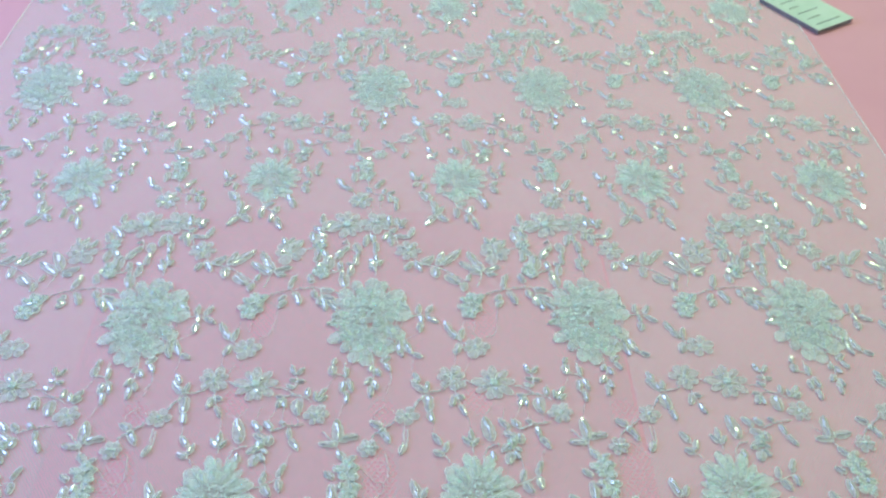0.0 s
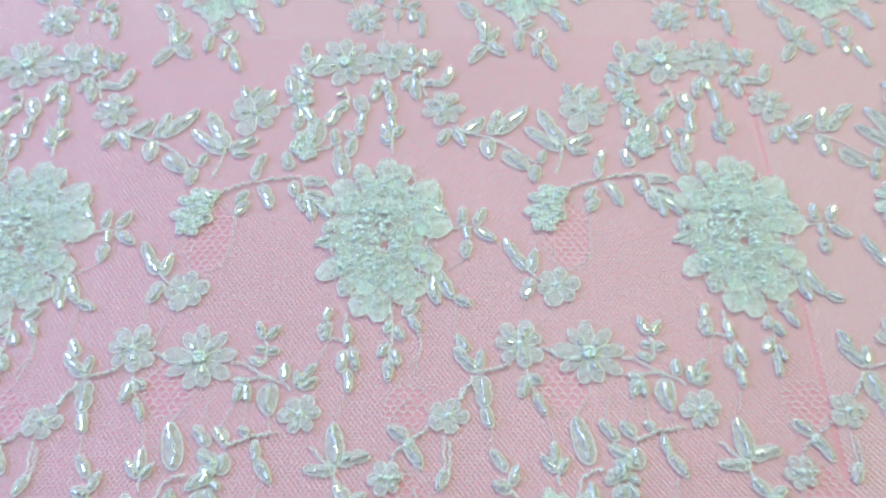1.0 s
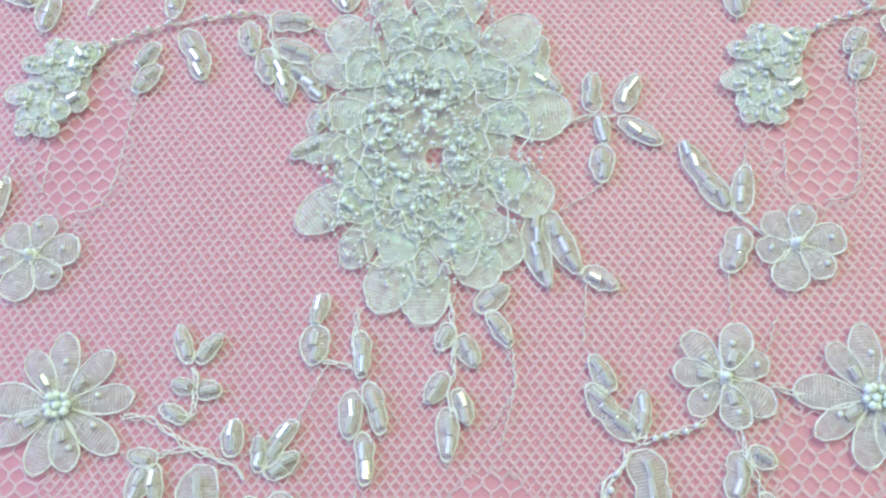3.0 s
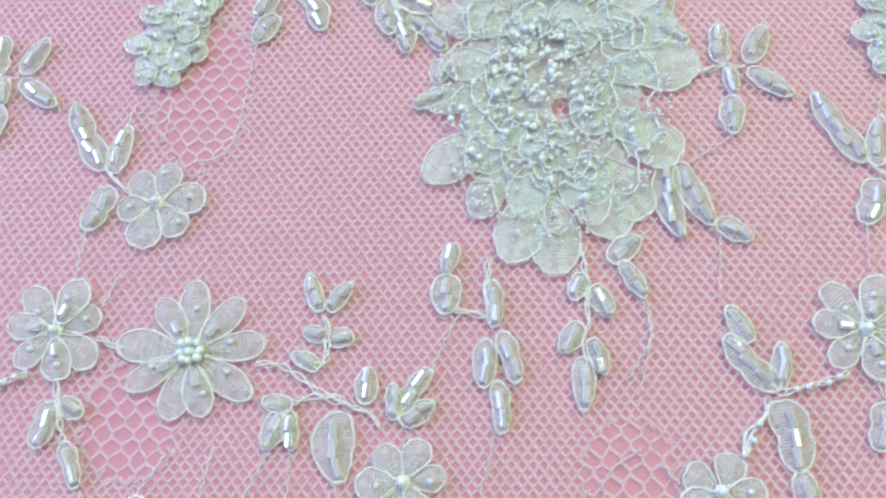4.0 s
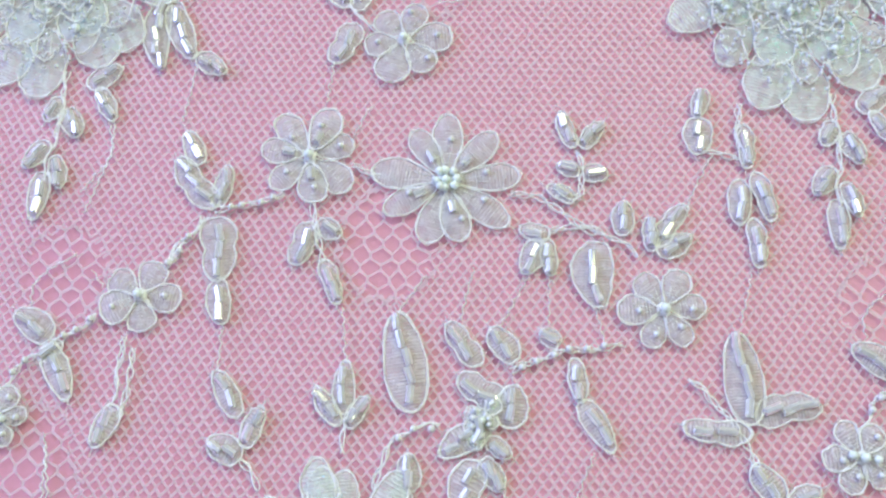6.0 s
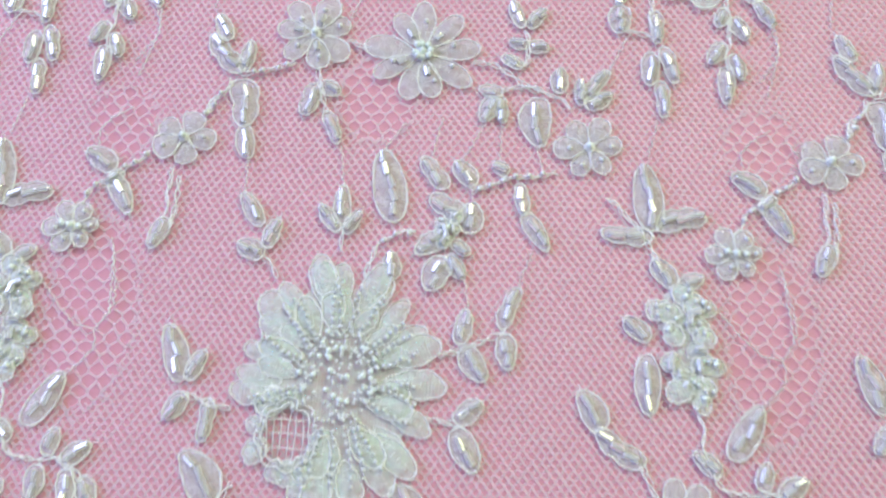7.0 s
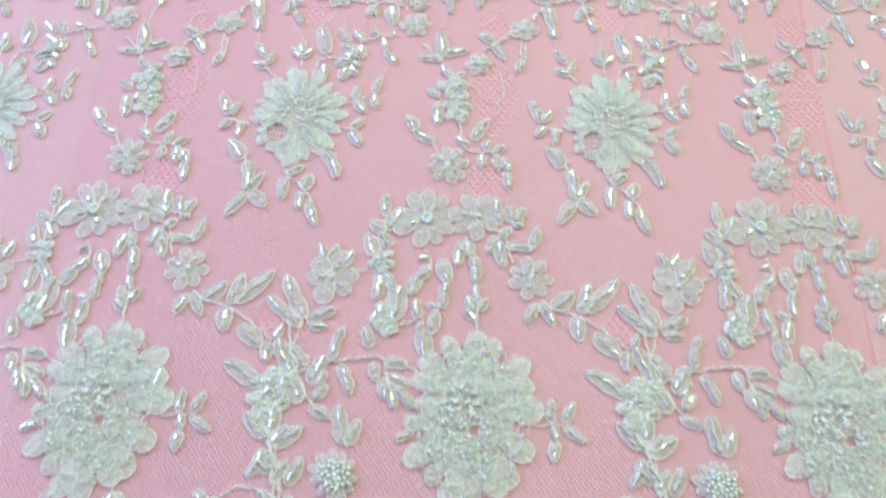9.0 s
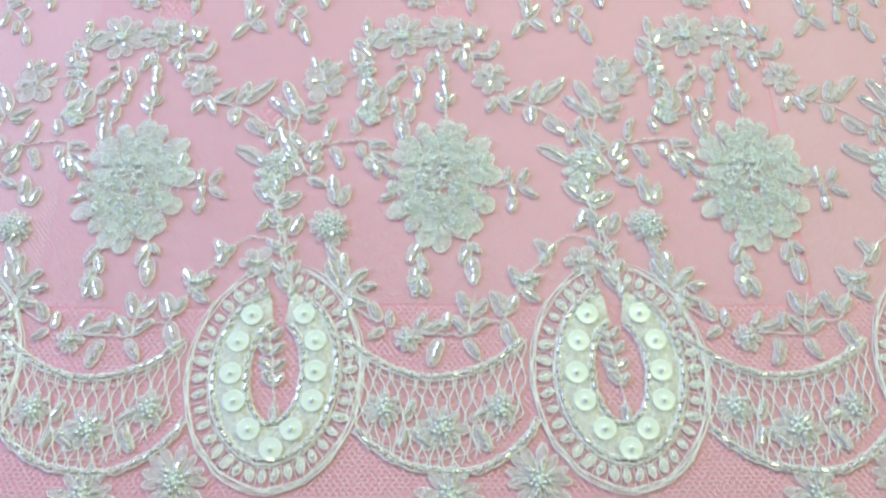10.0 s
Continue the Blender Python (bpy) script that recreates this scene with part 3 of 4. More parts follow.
def net_mesh():
    gen = np.random.default_rng(3)
    fine = cell_lines(A, B, H, gen, 0.07, NX0, NX1, NY0, NY1)
    open_work = cell_lines(4.0, 2.7, 1.1, gen, 0.2, NX0, NX1, NY0, NY1)
    border = cell_lines(3.2, 2.1, 0.8, gen, 0.2, NX0 - 20, NX1 + 40, BOTTOM, NY0)
    mid = fine.mean(1)
    fine = fine[~in_patch(mid[:, 0], mid[:, 1])]
    mid = open_work.mean(1)
    open_work = open_work[in_patch(mid[:, 0], mid[:, 1], 1.25)]
    s = np.concatenate([fine, open_work, border])
    wide = np.concatenate([np.ones(len(fine)), np.full(len(open_work) + len(border), 1.15)])
    d = s[:, 1] - s[:, 0]
    d /= np.linalg.norm(d, axis=1)[:, None]
    w = 0.235 * (1 + 0.2 * gen.standard_normal(len(s)) * wide)[:, None] * wide[:, None]
    side = np.stack([-d[:, 1], d[:, 0]], 1) * w
    quad = np.stack([s[:, 0] - side, s[:, 1] - side, s[:, 1] + side, s[:, 0] + side], 1)
    v = np.concatenate([quad, np.broadcast_to(np.array([0.0]), (*quad.shape[:2], 1))], 2).reshape(-1, 3) * 0.001
    me = bpy.data.meshes.new("net")
    count = len(quad)
    me.vertices.add(4 * count)
    me.vertices.foreach_set("co", v.ravel())
    me.loops.add(4 * count)
    me.loops.foreach_set("vertex_index", np.arange(4 * count))
    me.polygons.add(count)
    me.polygons.foreach_set("loop_start", np.arange(0, 4 * count, 4))
    me.materials.append(MATS["net"])
    me.update(calc_edges=True)
    return me


net = tagged(new("lace_net"), "sheer white hexagonal net spread over pink cloth", "net")
net.location.z = NET_Z
part_near = new("net_mesh", net_mesh())
part_near.parent = net
tagged(part_near, kind="stuff")
g = Geo()
for x0, x1, y0, y1 in ((LEFT, RIGHT, NY1 - 1, TOP), (LEFT, NX0 - 20, BOTTOM, NY0), (NX1 + 40, RIGHT, BOTTOM, NY0), (LEFT, NX0, NY0, NY1 - 1), (NX1 + 1.5, RIGHT, NY0, NY1 - 1)):
    g.add([(x0, y0, 0), (x1, y0, 0), (x1, y1, 0), (x0, y1, 0)], [(0, 1, 2, 3)], "far_net")
part_far = new("outer_net", g.mesh("outer_net"))
part_far.parent = net
for pts in (((LEFT, BOTTOM), (LEFT, TOP)), ((RIGHT, BOTTOM), (RIGHT, TOP))):
    g = Geo()
    tube(g, [(x, y, 0.2) for x, y in smooth_path(pts, 12)], 0.5, "cord", 4)
    edge = new("selvedge", g.mesh("selvedge"))
    edge.parent = net


# ---- roses ----
def ground(mk, rx, ry, wave, r, hole=None):
    """The sheer cloth under a rose, with an uneven rim."""
    n = 36
    rim = [((rx + r.uniform(-wave, wave)) * math.cos(math.tau * i / n), (ry + r.uniform(-wave, wave)) * math.sin(math.tau * i / n)) for i in range(n)]
    cx, cy, cr = hole or (0, 0, 0.2)
    inner = [(cx + cr * math.cos(math.tau * i / n), cy + cr * math.sin(math.tau * i / n)) for i in range(n)]
    mk.base.add([(x, y, 0.3) for x, y in rim] + [(x, y, 0.7) for x, y in inner], [(i, (i + 1) % n, n + (i + 1) % n, n + i) for i in range(n)], "dense")


def oval_rose(low, tall=1.0):
    r = random.Random(5)
    mk = Maker("oval_rose", low, True)
    hole = (2.5, -7, 2.6)
    ground(mk, 21, 30 * tall, 1.8, r, hole)
    add_rose(mk, ((31.5, 45 * tall, 16, 16.0, 11.5, 0.0), (23.5, 34 * tall, 13, 12.0, 9.5, 0.25), (15, 22, 10, 10.0, 8.0, 0.5)), (0, 0), None, r)
    for rx, ry, a0, a1, bumps in ((21, 28, 20, 150, 5), (19, 26, 170, 300, 5), (14, 18, -60, 120, 6), (12, 15, 130, 290, 5), (7.5, 9, -100, 170, 6), (24, 36, 60, 250, 8), (23, 35, 255, 400, 6), (16, 23, 95, 330, 8)):
        scallop_cord(mk, rx, ry * tall, 1, -2, a0, a1, bumps, r)
    add_seeds(mk, 760, 27, 40 * tall, 0, 0, r, "seed", 0.46, 2.3)
    add_seeds(mk, 150, 13, 17, 0, -2, r, "seed", 0.5, 2.2, hole)
    add_seeds(mk, 46, 12, 15, -2, -1, r, "pearl", 0.8, 2.3, hole, True)
    add_seeds(mk, 20, 26, 35 * tall, 0, 0, r, "pearl", 0.85, 2.1, None, True)
    return mk


def round_rose(low):
    r = random.Random(9)
    mk = Maker("round_rose", low)
    hole = (-10, -13, 6.0)
    ground(mk, 20, 25, 1.0, r, hole)
    add_rose(mk, ((25.5, 32, 26, 12.5, 6.6, 0.0), (19, 23, 18, 10.0, 5.6, 0.25)), (0, 0), (-9.5, -13, 7.0), r, (0.85, 1.1))
    add_rose(mk, ((11, 11.5, 13, 5.5, 5.0, 0.0),), hole[:2], (2, 0, 13.0), r)
    bead_rows(mk, 24, 30, 26, 0.32, 0.86, r, hole)
    add_seeds(mk, 110, 10, 12, 1.5, 2, r, "seed", 0.5, 1.9, hole)
    add_seeds(mk, 26, 10, 12, 1.5, 2, r, "pearl", 0.75, 1.9, hole, True)
    for k in (6.2, 7.6):
        scallop_cord(mk, k, k * 1.15, hole[0], hole[1], 20, 350, 7, r)
    bars = Geo()
    for i in range(7):
        o = -5.1 + 1.7 * i
        reach = math.sqrt(36 - o * o * 0.95)
        for line in ([(hole[0] + o + r.gauss(0, 0.25), hole[1] + t * reach, 0.7) for t in (-1, -0.4, 0.3, 1)],
                     [(hole[0] + t * reach, hole[1] + o + r.gauss(0, 0.25), 0.8) for t in (-1, -0.3, 0.4, 1)]):
            if i % 2 or line[0][2] < 0.75:
                tube(bars, line, 0.2, "cord", 3)
    mk.piece("bar_threads", bars, 0, 0)
    return mk


spread(80, 69, (-1,), lambda low: oval_rose(low, 0.95), "oval white lace rose above the scalloped border", "lace rose", "oval roses on the lace")
spread(78, 63, (0, 1, 2), oval_rose, "large oval white lace rose covered with pearls and beads", "lace rose", "oval roses on the lace")
spread(-16, -91, (0, 1, 2), round_rose, "round white lace rose with narrow petals and pearls", "lace rose", "round roses on the lace")

# ---- vines, flowers and leaf sprays ----
motif("garland", "large_flower", 57, -154, flowers=[(-0.2, 0.1, 17.8, 9, 10, 9)])
motif("garland", "small_flower", 82, -152, leaves=[(-6.3, -14, -103, 14.5, 0.4), (-3.6, -14, -82, 9.4, 0.5), (-1.3, -22.1, -85, 14.9, 0.4)],
      flowers=[(-0.5, 0.1, 14.5, 7, 15, 3)],
      stems=[[(-5.2, -11.6), (-4, -18.7), (-1.3, -24.4)]])
motif("garland", "leaf_sprig", 35, -170, leaves=[(0.7, 17.1, 93, 12.9, 0.4), (1.7, 9.3, 60, 13.7, 0.55), (0.4, 7.8, 138, 9.1, 0.7), (4.4, -0.1, 126, 9.8, 0.8), (-4.3, -5.8, 105, 12.9, 0.55), (-0.7, -15, -96, 14.4, 0.5), (0.6, -13.8, -53, 11.7, 0.5)],
      stems=[[(0.8, 19.5), (0.4, 7.4), (-1.1, -6.9), (-3.4, -15.1)]],
      clusters=[(0.8, -8.7, 80, 12.3, 10.7)])
motif("garland", "leaf_sprig", 43, -206, leaves=[(-2.4, -4.4, 78, 18.3, 0.6), (-8.1, 0.8, -110, 8.3, 0.5), (11.5, -2.8, 98, 9.9, 0.6)],
      stems=[[(-4.4, 15.5), (-2.8, 4.3), (-3.4, -6.6), (11.6, -3.9)]],
      seeds=[[(0.8, -5.4), (5.1, -5), (9.4, -4)]],
      clusters=[(-4.6, -4.5, 80, 17.3, 11.9)])
motif("garland", "leaf_sprig", 58, -179, leaves=[(-0.5, 4.1, -145, 4.3, 0.6), (1.2, -1.6, -136, 13.5, 0.5), (-4.1, -8.7, -120, 9.3, 0.7), (6.7, 2, -74, 13, 0.6)],
      stems=[[(-1.2, 7.6), (1.4, 0.7), (-0.2, -7.4)]])
motif("garland", "leaf_sprig", 97, -161, leaves=[(-3.7, 10.4, 97, 9.9, 0.5), (3.1, 6.5, 100, 9.8, 0.7), (4.6, 5.4, 60, 10.9, 0.6), (-2.8, 5.6, 120, 6.3, 0.7), (2.3, 2.9, -136, 7.9, 0.6), (3.5, 4.9, -3, 5.6, 0.5), (-5.1, -2.1, -114, 10, 0.6), (-3.8, -4, -81, 15, 0.42), (0.2, -7.1, -8, 13, 0.4), (12.5, -8.6, 72, 13, 0.4)],
      stems=[[(-10, 3), (-1.1, -0.1), (1.1, -6.6), (3.1, -17)]])
motif("garland", "small_flower", 110, -186, leaves=[(1.7, -13.4, -115, 11.2, 0.5), (3.9, -12.9, -62, 12.6, 0.45)],
      flowers=[(-0.5, 0.3, 12.1, 7, 0, 1)])
motif("garland", "leaf_sprig", 136, -209, leaves=[(-16.7, 7.7, 39, 13.6, 0.65), (-4.5, 3.8, -89, 12.8, 0.55), (-3.2, 5.4, 73, 16.5, 0.4), (0.3, 6.2, 47, 23.3, 0.32), (3.3, -5.7, -41, 15.1, 0.55), (18.6, -13.5, -97, 10.4, 0.6), (21.1, -12.7, 74, 8.2, 0.5)],
      stems=[[(-22.1, 11.9), (-15, 6.9), (-4.5, 3.8), (6.7, -2.8), (19.4, -12.8)]])
motif("garland", "leaf_sprig", 169, -216, leaves=[(-0.4, 2.5, 141, 22.2, 0.38), (1.1, 5.9, 117, 24.8, 0.34), (2.2, 3.8, 28, 14.9, 0.5), (4, 1.8, -2, 7.8, 0.6)],
      stems=[[(-0.3, 4.1), (-2.1, -4.3), (-4.9, -12.6)]])
motif("garland", "small_flower", 12, -188, leaves=[(-5, 9, 111, 9.7, 0.5), (-3.2, 9.8, 64, 9, 0.5), (5.6, 6.3, 73, 8.9, 0.5)],
      flowers=[(-0.2, -0.1, 14.2, 6, 10, 1)],
      stems=[[(8.4, 3.7), (14, 3.9), (19.4, 6.4)]])
motif("garland", "leaf_sprig", 62, -210, leaves=[(4.3, 7.1, 86, 13.4, 0.45), (2.1, 5.9, 151, 6.3, 0.6), (-0.8, -6.1, 81, 12.1, 0.5), (-7.2, -6.3, 77, 6.7, 0.5)])
motif("garland", "rose_spray", 82, -204, leaves=[(-1.7, -0.5, 105, 8.6, 0.5), (1.5, 4, 99, 10.1, 0.4), (1.5, 0, 56, 7.7, 0.6), (0.5, -4.8, 136, 7.5, 0.6)],
      stems=[[(0, 12.8), (0.9, 1.7), (0.5, -11.2)]])
motif("garland", "leaf_sprig", 13, -235, leaves=[(2, 5.3, 75, 15.8, 0.38), (5.5, 1.8, -67, 15.4, 0.4), (-0.5, -1.9, -127, 8.1, 0.6), (0.3, -7.9, -125, 9, 0.55)],
      stems=[[(-24.6, -6.8), (-17.9, -4.5), (-11.2, -1.3), (2.5, 3.5), (19.5, 5.8), (26.7, 5.7)]],
      seeds=[[(-17.9, -4.5), (-14.6, -2.9), (-11.2, -1.4), (-6.5, 0.8), (-3.1, 1.9), (1.8, 3.5), (10.9, 5.1), (16.6, 5.5), (19.5, 6.1)]])
motif("garland", "beaded_floret", 158, -248, clusters=[(0.4, 0, 70, 31, 19)])
motif("garland", "leaf_sprig", 44, -234, leaves=[(-9.8, 2.3, -78, 8.9, 0.6), (-4.5, 3, -8, 10.8, 0.55), (-3, -3.6, -22, 11.8, 0.5), (-4.7, -5.2, -82, 9.4, 0.6), (-2.3, -6.9, -76, 13.4, 0.4), (1, -9.3, -49, 13.3, 0.45), (-11.7, 9.9, 104, 10.8, 0.6), (12.3, 19.1, -78, 14.3, 0.6)],
      stems=[[(4.5, 2.6), (10.4, -1.3), (15.2, -5.8)], [(-5, 4.7), (-3.8, -2), (-1.9, -8.5)]])
motif("rose", "rose_spray", 118, 65, leaves=[(-1.1, 2.1, 87, 10.5, 0.5), (5.1, 2.3, 63, 10.4, 0.5), (0.6, 1.2, -85, 7.1, 0.5), (5, 0.5, -36, 11.6, 0.45), (0.8, -6.4, -95, 9.1, 0.6)],
      stems=[[(-8.8, 0.2), (-3.2, 0.6), (4.4, 1.6)]])
motif("rose", "rose_spray", 103, 78, leaves=[(0, 0.2, 72, 10.1, 0.65), (0, 0.2, -39, 8.7, 0.55)])
motif("rose", "rose_spray", 107, 38, leaves=[(-3.8, 5.2, -85, 18.3, 0.3), (-1.7, 4.5, -66, 16.4, 0.3), (5.8, -9.4, -31, 7.9, 0.6)])
motif("rose", "rose_spray", 90, 20, leaves=[(-0.8, -0.4, 39, 8.7, 0.65), (1.7, -0.4, -60, 9.2, 0.45)])
motif("rose", "rose_spray", 84, 9, leaves=[(-0.2, 7.9, -117, 6.5, 0.6), (1.3, 5.3, -63, 7.7, 0.55), (-1.6, -2.8, -124, 7.6, 0.6), (0.4, -6.2, -70, 7.9, 0.5), (-1.3, -10.1, -91, 10.9, 0.42)],
      stems=[[(0.1, 14.6), (-0.5, 10.7), (0.3, 3), (-0.6, -5.7), (-1.3, -11.8)]])
motif("rose", "rose_spray", 64, 8, leaves=[(0, 7.4, -88, 10.1, 0.4), (-1.3, -5.5, -94, 9.9, 0.5), (1.8, -3.8, -74, 11.1, 0.45), (0.9, -14.2, -86, 10.5, 0.45)],
      stems=[[(-0.6, 12.6), (-1.2, 5.5), (-0.2, -2)]])
motif("rose", "rose_spray", 57, 13, leaves=[(-1, 11, -106, 7.4, 0.5), (-2.3, 3.8, -95, 8.5, 0.75)],
      stems=[[(-2.1, -3.4), (1.7, -4.5), (5.7, -5.8)]])
motif("rose", "rose_spray", 54, 65, leaves=[(-1, 4, -102, 6.2, 0.7), (0.3, -4.1, -152, 8.6, 0.5)])
motif("main", "small_flower", -11, 34, leaves=[(-12.8, 8.2, 119, 19.1, 0.32), (-11.1, 7.2, 77, 12, 0.4), (-10.8, 3.9, -114, 11.2, 0.6)],
      flowers=[(0.4, 0, 10.6, 6, 15, 1)],
      stems=[[(-12.2, 8.9), (-9.5, 4.6), (-5.7, 2.4)]])
motif("main", "small_flower", -29, 5, leaves=[(1.4, -15.4, -107, 9.9, 0.55), (2.6, -15.4, -27, 6, 0.7), (4.5, -23.7, -67, 10, 0.45)],
      flowers=[(-0.3, -0.3, 11.2, 7, 20, 1)],
      stems=[[(8.9, -1.9), (14, -4), (19.6, -5.5)], [(0.8, -8.8), (2, -14.8), (4.6, -24.2)]])
motif("main", "large_flower", 1, 0, flowers=[(-0.5, -0.1, 15.6, 9, 10, 9)])
motif("main", "leaf_sprig", -48, -10, leaves=[(-0.3, 2.2, 131, 15, 0.4), (-0.3, 2.2, 81, 10, 0.4), (-4.9, 11.7, 116, 8.9, 0.5), (-0.5, 0, -80, 14.3, 0.6), (2, -13.5, -77, 10, 0.5)],
      stems=[[(-0.7, 1.2), (6.6, 3), (14.1, 5.6)], [(-2.4, -1.2), (-6.5, -5.4), (-9.2, -10.7)]],
      seeds=[[(3.1, 2.2), (5.4, 2.7), (9.5, 3.5), (11.8, 4.7)]])
motif("main", "leaf_sprig", 28, 4, leaves=[(-0.4, 4.8, 109, 8.8, 0.4), (1.3, 4.8, 54, 7.7, 0.5), (0.7, -1, 162, 4.9, 0.8), (1.4, -1, 0, 5.5, 0.7)],
      stems=[[(0.5, 4.1), (1.2, 0.7), (0.7, -6.2), (-4.7, -6.2)]])
motif("main", "leaf_sprig", 31, -10, leaves=[(-2.9, 6.6, 154, 6.8, 0.5), (-8.3, -1.2, 170, 6.5, 0.55), (-10.6, -2.4, -111, 8.1, 0.55), (-8.8, -2.1, -82, 8.2, 0.4), (1.1, -2.3, -87, 14.1, 0.6), (6.9, -0.8, 87, 7.7, 0.55), (12.6, -4, 93, 7.6, 0.45), (13.7, -2.8, 55, 11.2, 0.4), (14.3, -4.6, 33, 7.7, 0.6)],
      stems=[[(-16.7, 7.7), (-10, 6.6), (-2.8, 1.8), (4.4, -1.1), (10.2, -5.2)], [(-8.6, -0.6), (-3.9, 0.6), (2, -0.6)]])
motif("main", "small_flower", 46, -26, flowers=[(0, -0.3, 9.3, 6, 0, 1)])
motif("main", "leaf_spray", 19, -42, leaves=[(-10, 2.7, 128, 10.8, 0.5), (-2.7, 3.7, 128, 8.6, 0.55), (6, 7.6, 146, 4.8, 0.8), (-23, -7.2, 101, 20.4, 0.4), (9, 4.9, -80, 9, 0.4), (10.3, -3.4, -57, 11.3, 0.4), (-4.7, -5, 150, 10.8, 0.55), (-3.6, -9.4, 86, 8.5, 0.7), (-9.3, -9.7, -145, 9.2, 0.6)],
      stems=[[(18.9, 8.2), (13.6, 7), (7.2, 6.4), (0.8, 3.9), (-3.8, 1.8)]],
      seeds=[[(14.8, 7.7), (11.3, 6.9), (7.8, 6.7), (4.9, 5.3), (1.4, 3.9), (-1.5, 2.6)]],
      clusters=[(-9.2, -8.5, 80, 8.7, 6.9)])
motif("main", "leaf_spray", 1, -57, leaves=[(-4.4, -7.4, 97, 7.4, 0.6), (8.3, -1.1, -114, 9.3, 0.7), (9.2, -0.4, -56, 7.1, 0.55), (10.1, 3.6, -38, 5.8, 0.6)],
      stems=[[(0.8, 5.5), (-5, 4.6), (-9.3, 0.3), (-11.6, -7.3)]],
      seeds=[[(-0.9, 4.8), (-4.4, 4.6), (-7.2, 2.7)]])
motif("main", "rose_spray", -36, -59, leaves=[(-2.3, 7.3, 123, 10.8, 0.42), (-0.4, 1.5, 72, 8.5, 0.5), (-0.9, -0.5, 155, 7.4, 0.7)],
      stems=[[(3.3, -6.5), (1.5, -2.6), (-1.1, -1.1)]])
motif("main", "rose_spray", -17, -53, leaves=[(-1.2, 0.7, 127, 8.9, 0.45), (-0.6, 2.8, 92, 10.6, 0.4), (0.4, 0.3, 59, 7.2, 0.5)],
      stems=[[(-0.5, 2.2), (0.1, -4.8)]])
motif("main", "small_flower", -62, -28, leaves=[(-1, -22.3, -112, 9.1, 0.5)],
      flowers=[(0.4, 0.3, 8.6, 5, 0, 1)],
      stems=[[(4.3, 5.9), (7.9, 11.3), (11.4, 18.1)], [(-1.6, -8.3), (-1.7, -15.7), (-1.8, -23)], [(0.6, -10.7), (0.7, -19.2), (-0.2, -25.2)]],
      seeds=[[(5.4, 7.3), (7.5, 10), (8.9, 13.3)]])
motif("main", "leaf_sprig", -79, -39, leaves=[(0.3, 1.3, 147, 10, 0.6), (-0.1, 0, -60, 12.3, 0.45), (2.8, 0.8, -137, 5.8, 0.6)],
      stems=[[(9.2, 6.8), (4.9, 3.1), (-0.6, -0.6), (-4.8, -4.5), (-8.5, -10.8)]],
      seeds=[[(8.1, 5.8), (5.5, 3.4), (3.2, 2.1), (-3.8, -3.3), (-5.8, -5.8)]])
motif("main", "beaded_floret", -87, -54, flowers=[(-0.3, 0, 7.4, 6, 0, 3)])
motif("main", "rose_spray", 19, -79, leaves=[(-5, -1.2, 80, 9.2, 0.5), (-3.8, -1.7, -56, 9.9, 0.6), (5.4, 3.3, 69, 11.3, 0.42), (6.3, 1.9, -83, 8.6, 0.6)],
      stems=[[(-10, -4.4), (-1.3, -1.1), (6.8, 2.6)]])
motif("main", "rose_spray", 12, -100, leaves=[(1.8, 0.9, 39, 8.3, 0.6), (1.9, -0.7, -61, 11, 0.55)],
      stems=[[(-5.5, 1.1), (-1, 0.9), (2.4, 0)]])
motif("main", "rose_spray", 0, -114, leaves=[(0.2, -0.3, -63, 18.9, 0.4)])
motif("main", "rose_spray", -11, -136, leaves=[(-6.6, 7.6, 25, 9, 0.6), (-7.2, 5, -92, 13.8, 0.4), (2.6, -2.1, 65, 9.1, 0.7), (1.3, -3.7, -92, 10.4, 0.5), (6.3, -8.2, -72, 15.9, 0.35)],
      stems=[[(-9.4, 12.7), (-6.5, 6.3), (0.5, 1), (5.8, -5.9), (8.6, -12)]])
motif("main", "rose_spray", -49, -95, leaves=[(-4.7, 2.5, 109, 15, 0.45), (-3, 2.9, 65, 8.4, 0.5), (-3, -0.2, -126, 7.9, 0.6), (2.9, -1.3, -95, 10.4, 0.45)],
      stems=[[(8.6, -3.7), (2.5, -2.2), (-3.7, -0.3)]])
motif("main", "rose_spray", -38, -130, leaves=[(-4.6, 8.9, 123, 14.4, 0.6), (-1.9, 8.5, -84, 18.3, 0.4), (1.5, -10.3, 59, 12.5, 0.4), (0.9, -11.2, -124, 16.1, 0.45), (3.4, -10.2, -48, 11.8, 0.65)],
      stems=[[(-0.2, 14.3), (-2.4, 8.5), (0.5, -10)]])
motif("main", "leaf_spray", 63, -54, leaves=[(-1.1, 5.3, 95, 18.3, 0.42), (0, 6.7, 12, 13.2, 0.5), (-1.1, 3.8, 177, 12.9, 0.45), (4.3, -9.1, 128, 8.8, 0.55), (5.6, -9.1, 28, 6.6, 0.6)],
      stems=[[(-12.4, 14.1), (-4.5, 5.6), (0.6, -3.7), (4.7, -12.8)]])
motif("main", "beaded_floret", 65, -78, leaves=[(-4.2, 1.1, 140, 8.1, 0.55), (-5, -2.5, -89, 14.8, 0.45)],
      clusters=[(4.4, 7.6, -85, 16.1, 16.1), (6.6, -6.6, -90, 18.3, 14.1)])
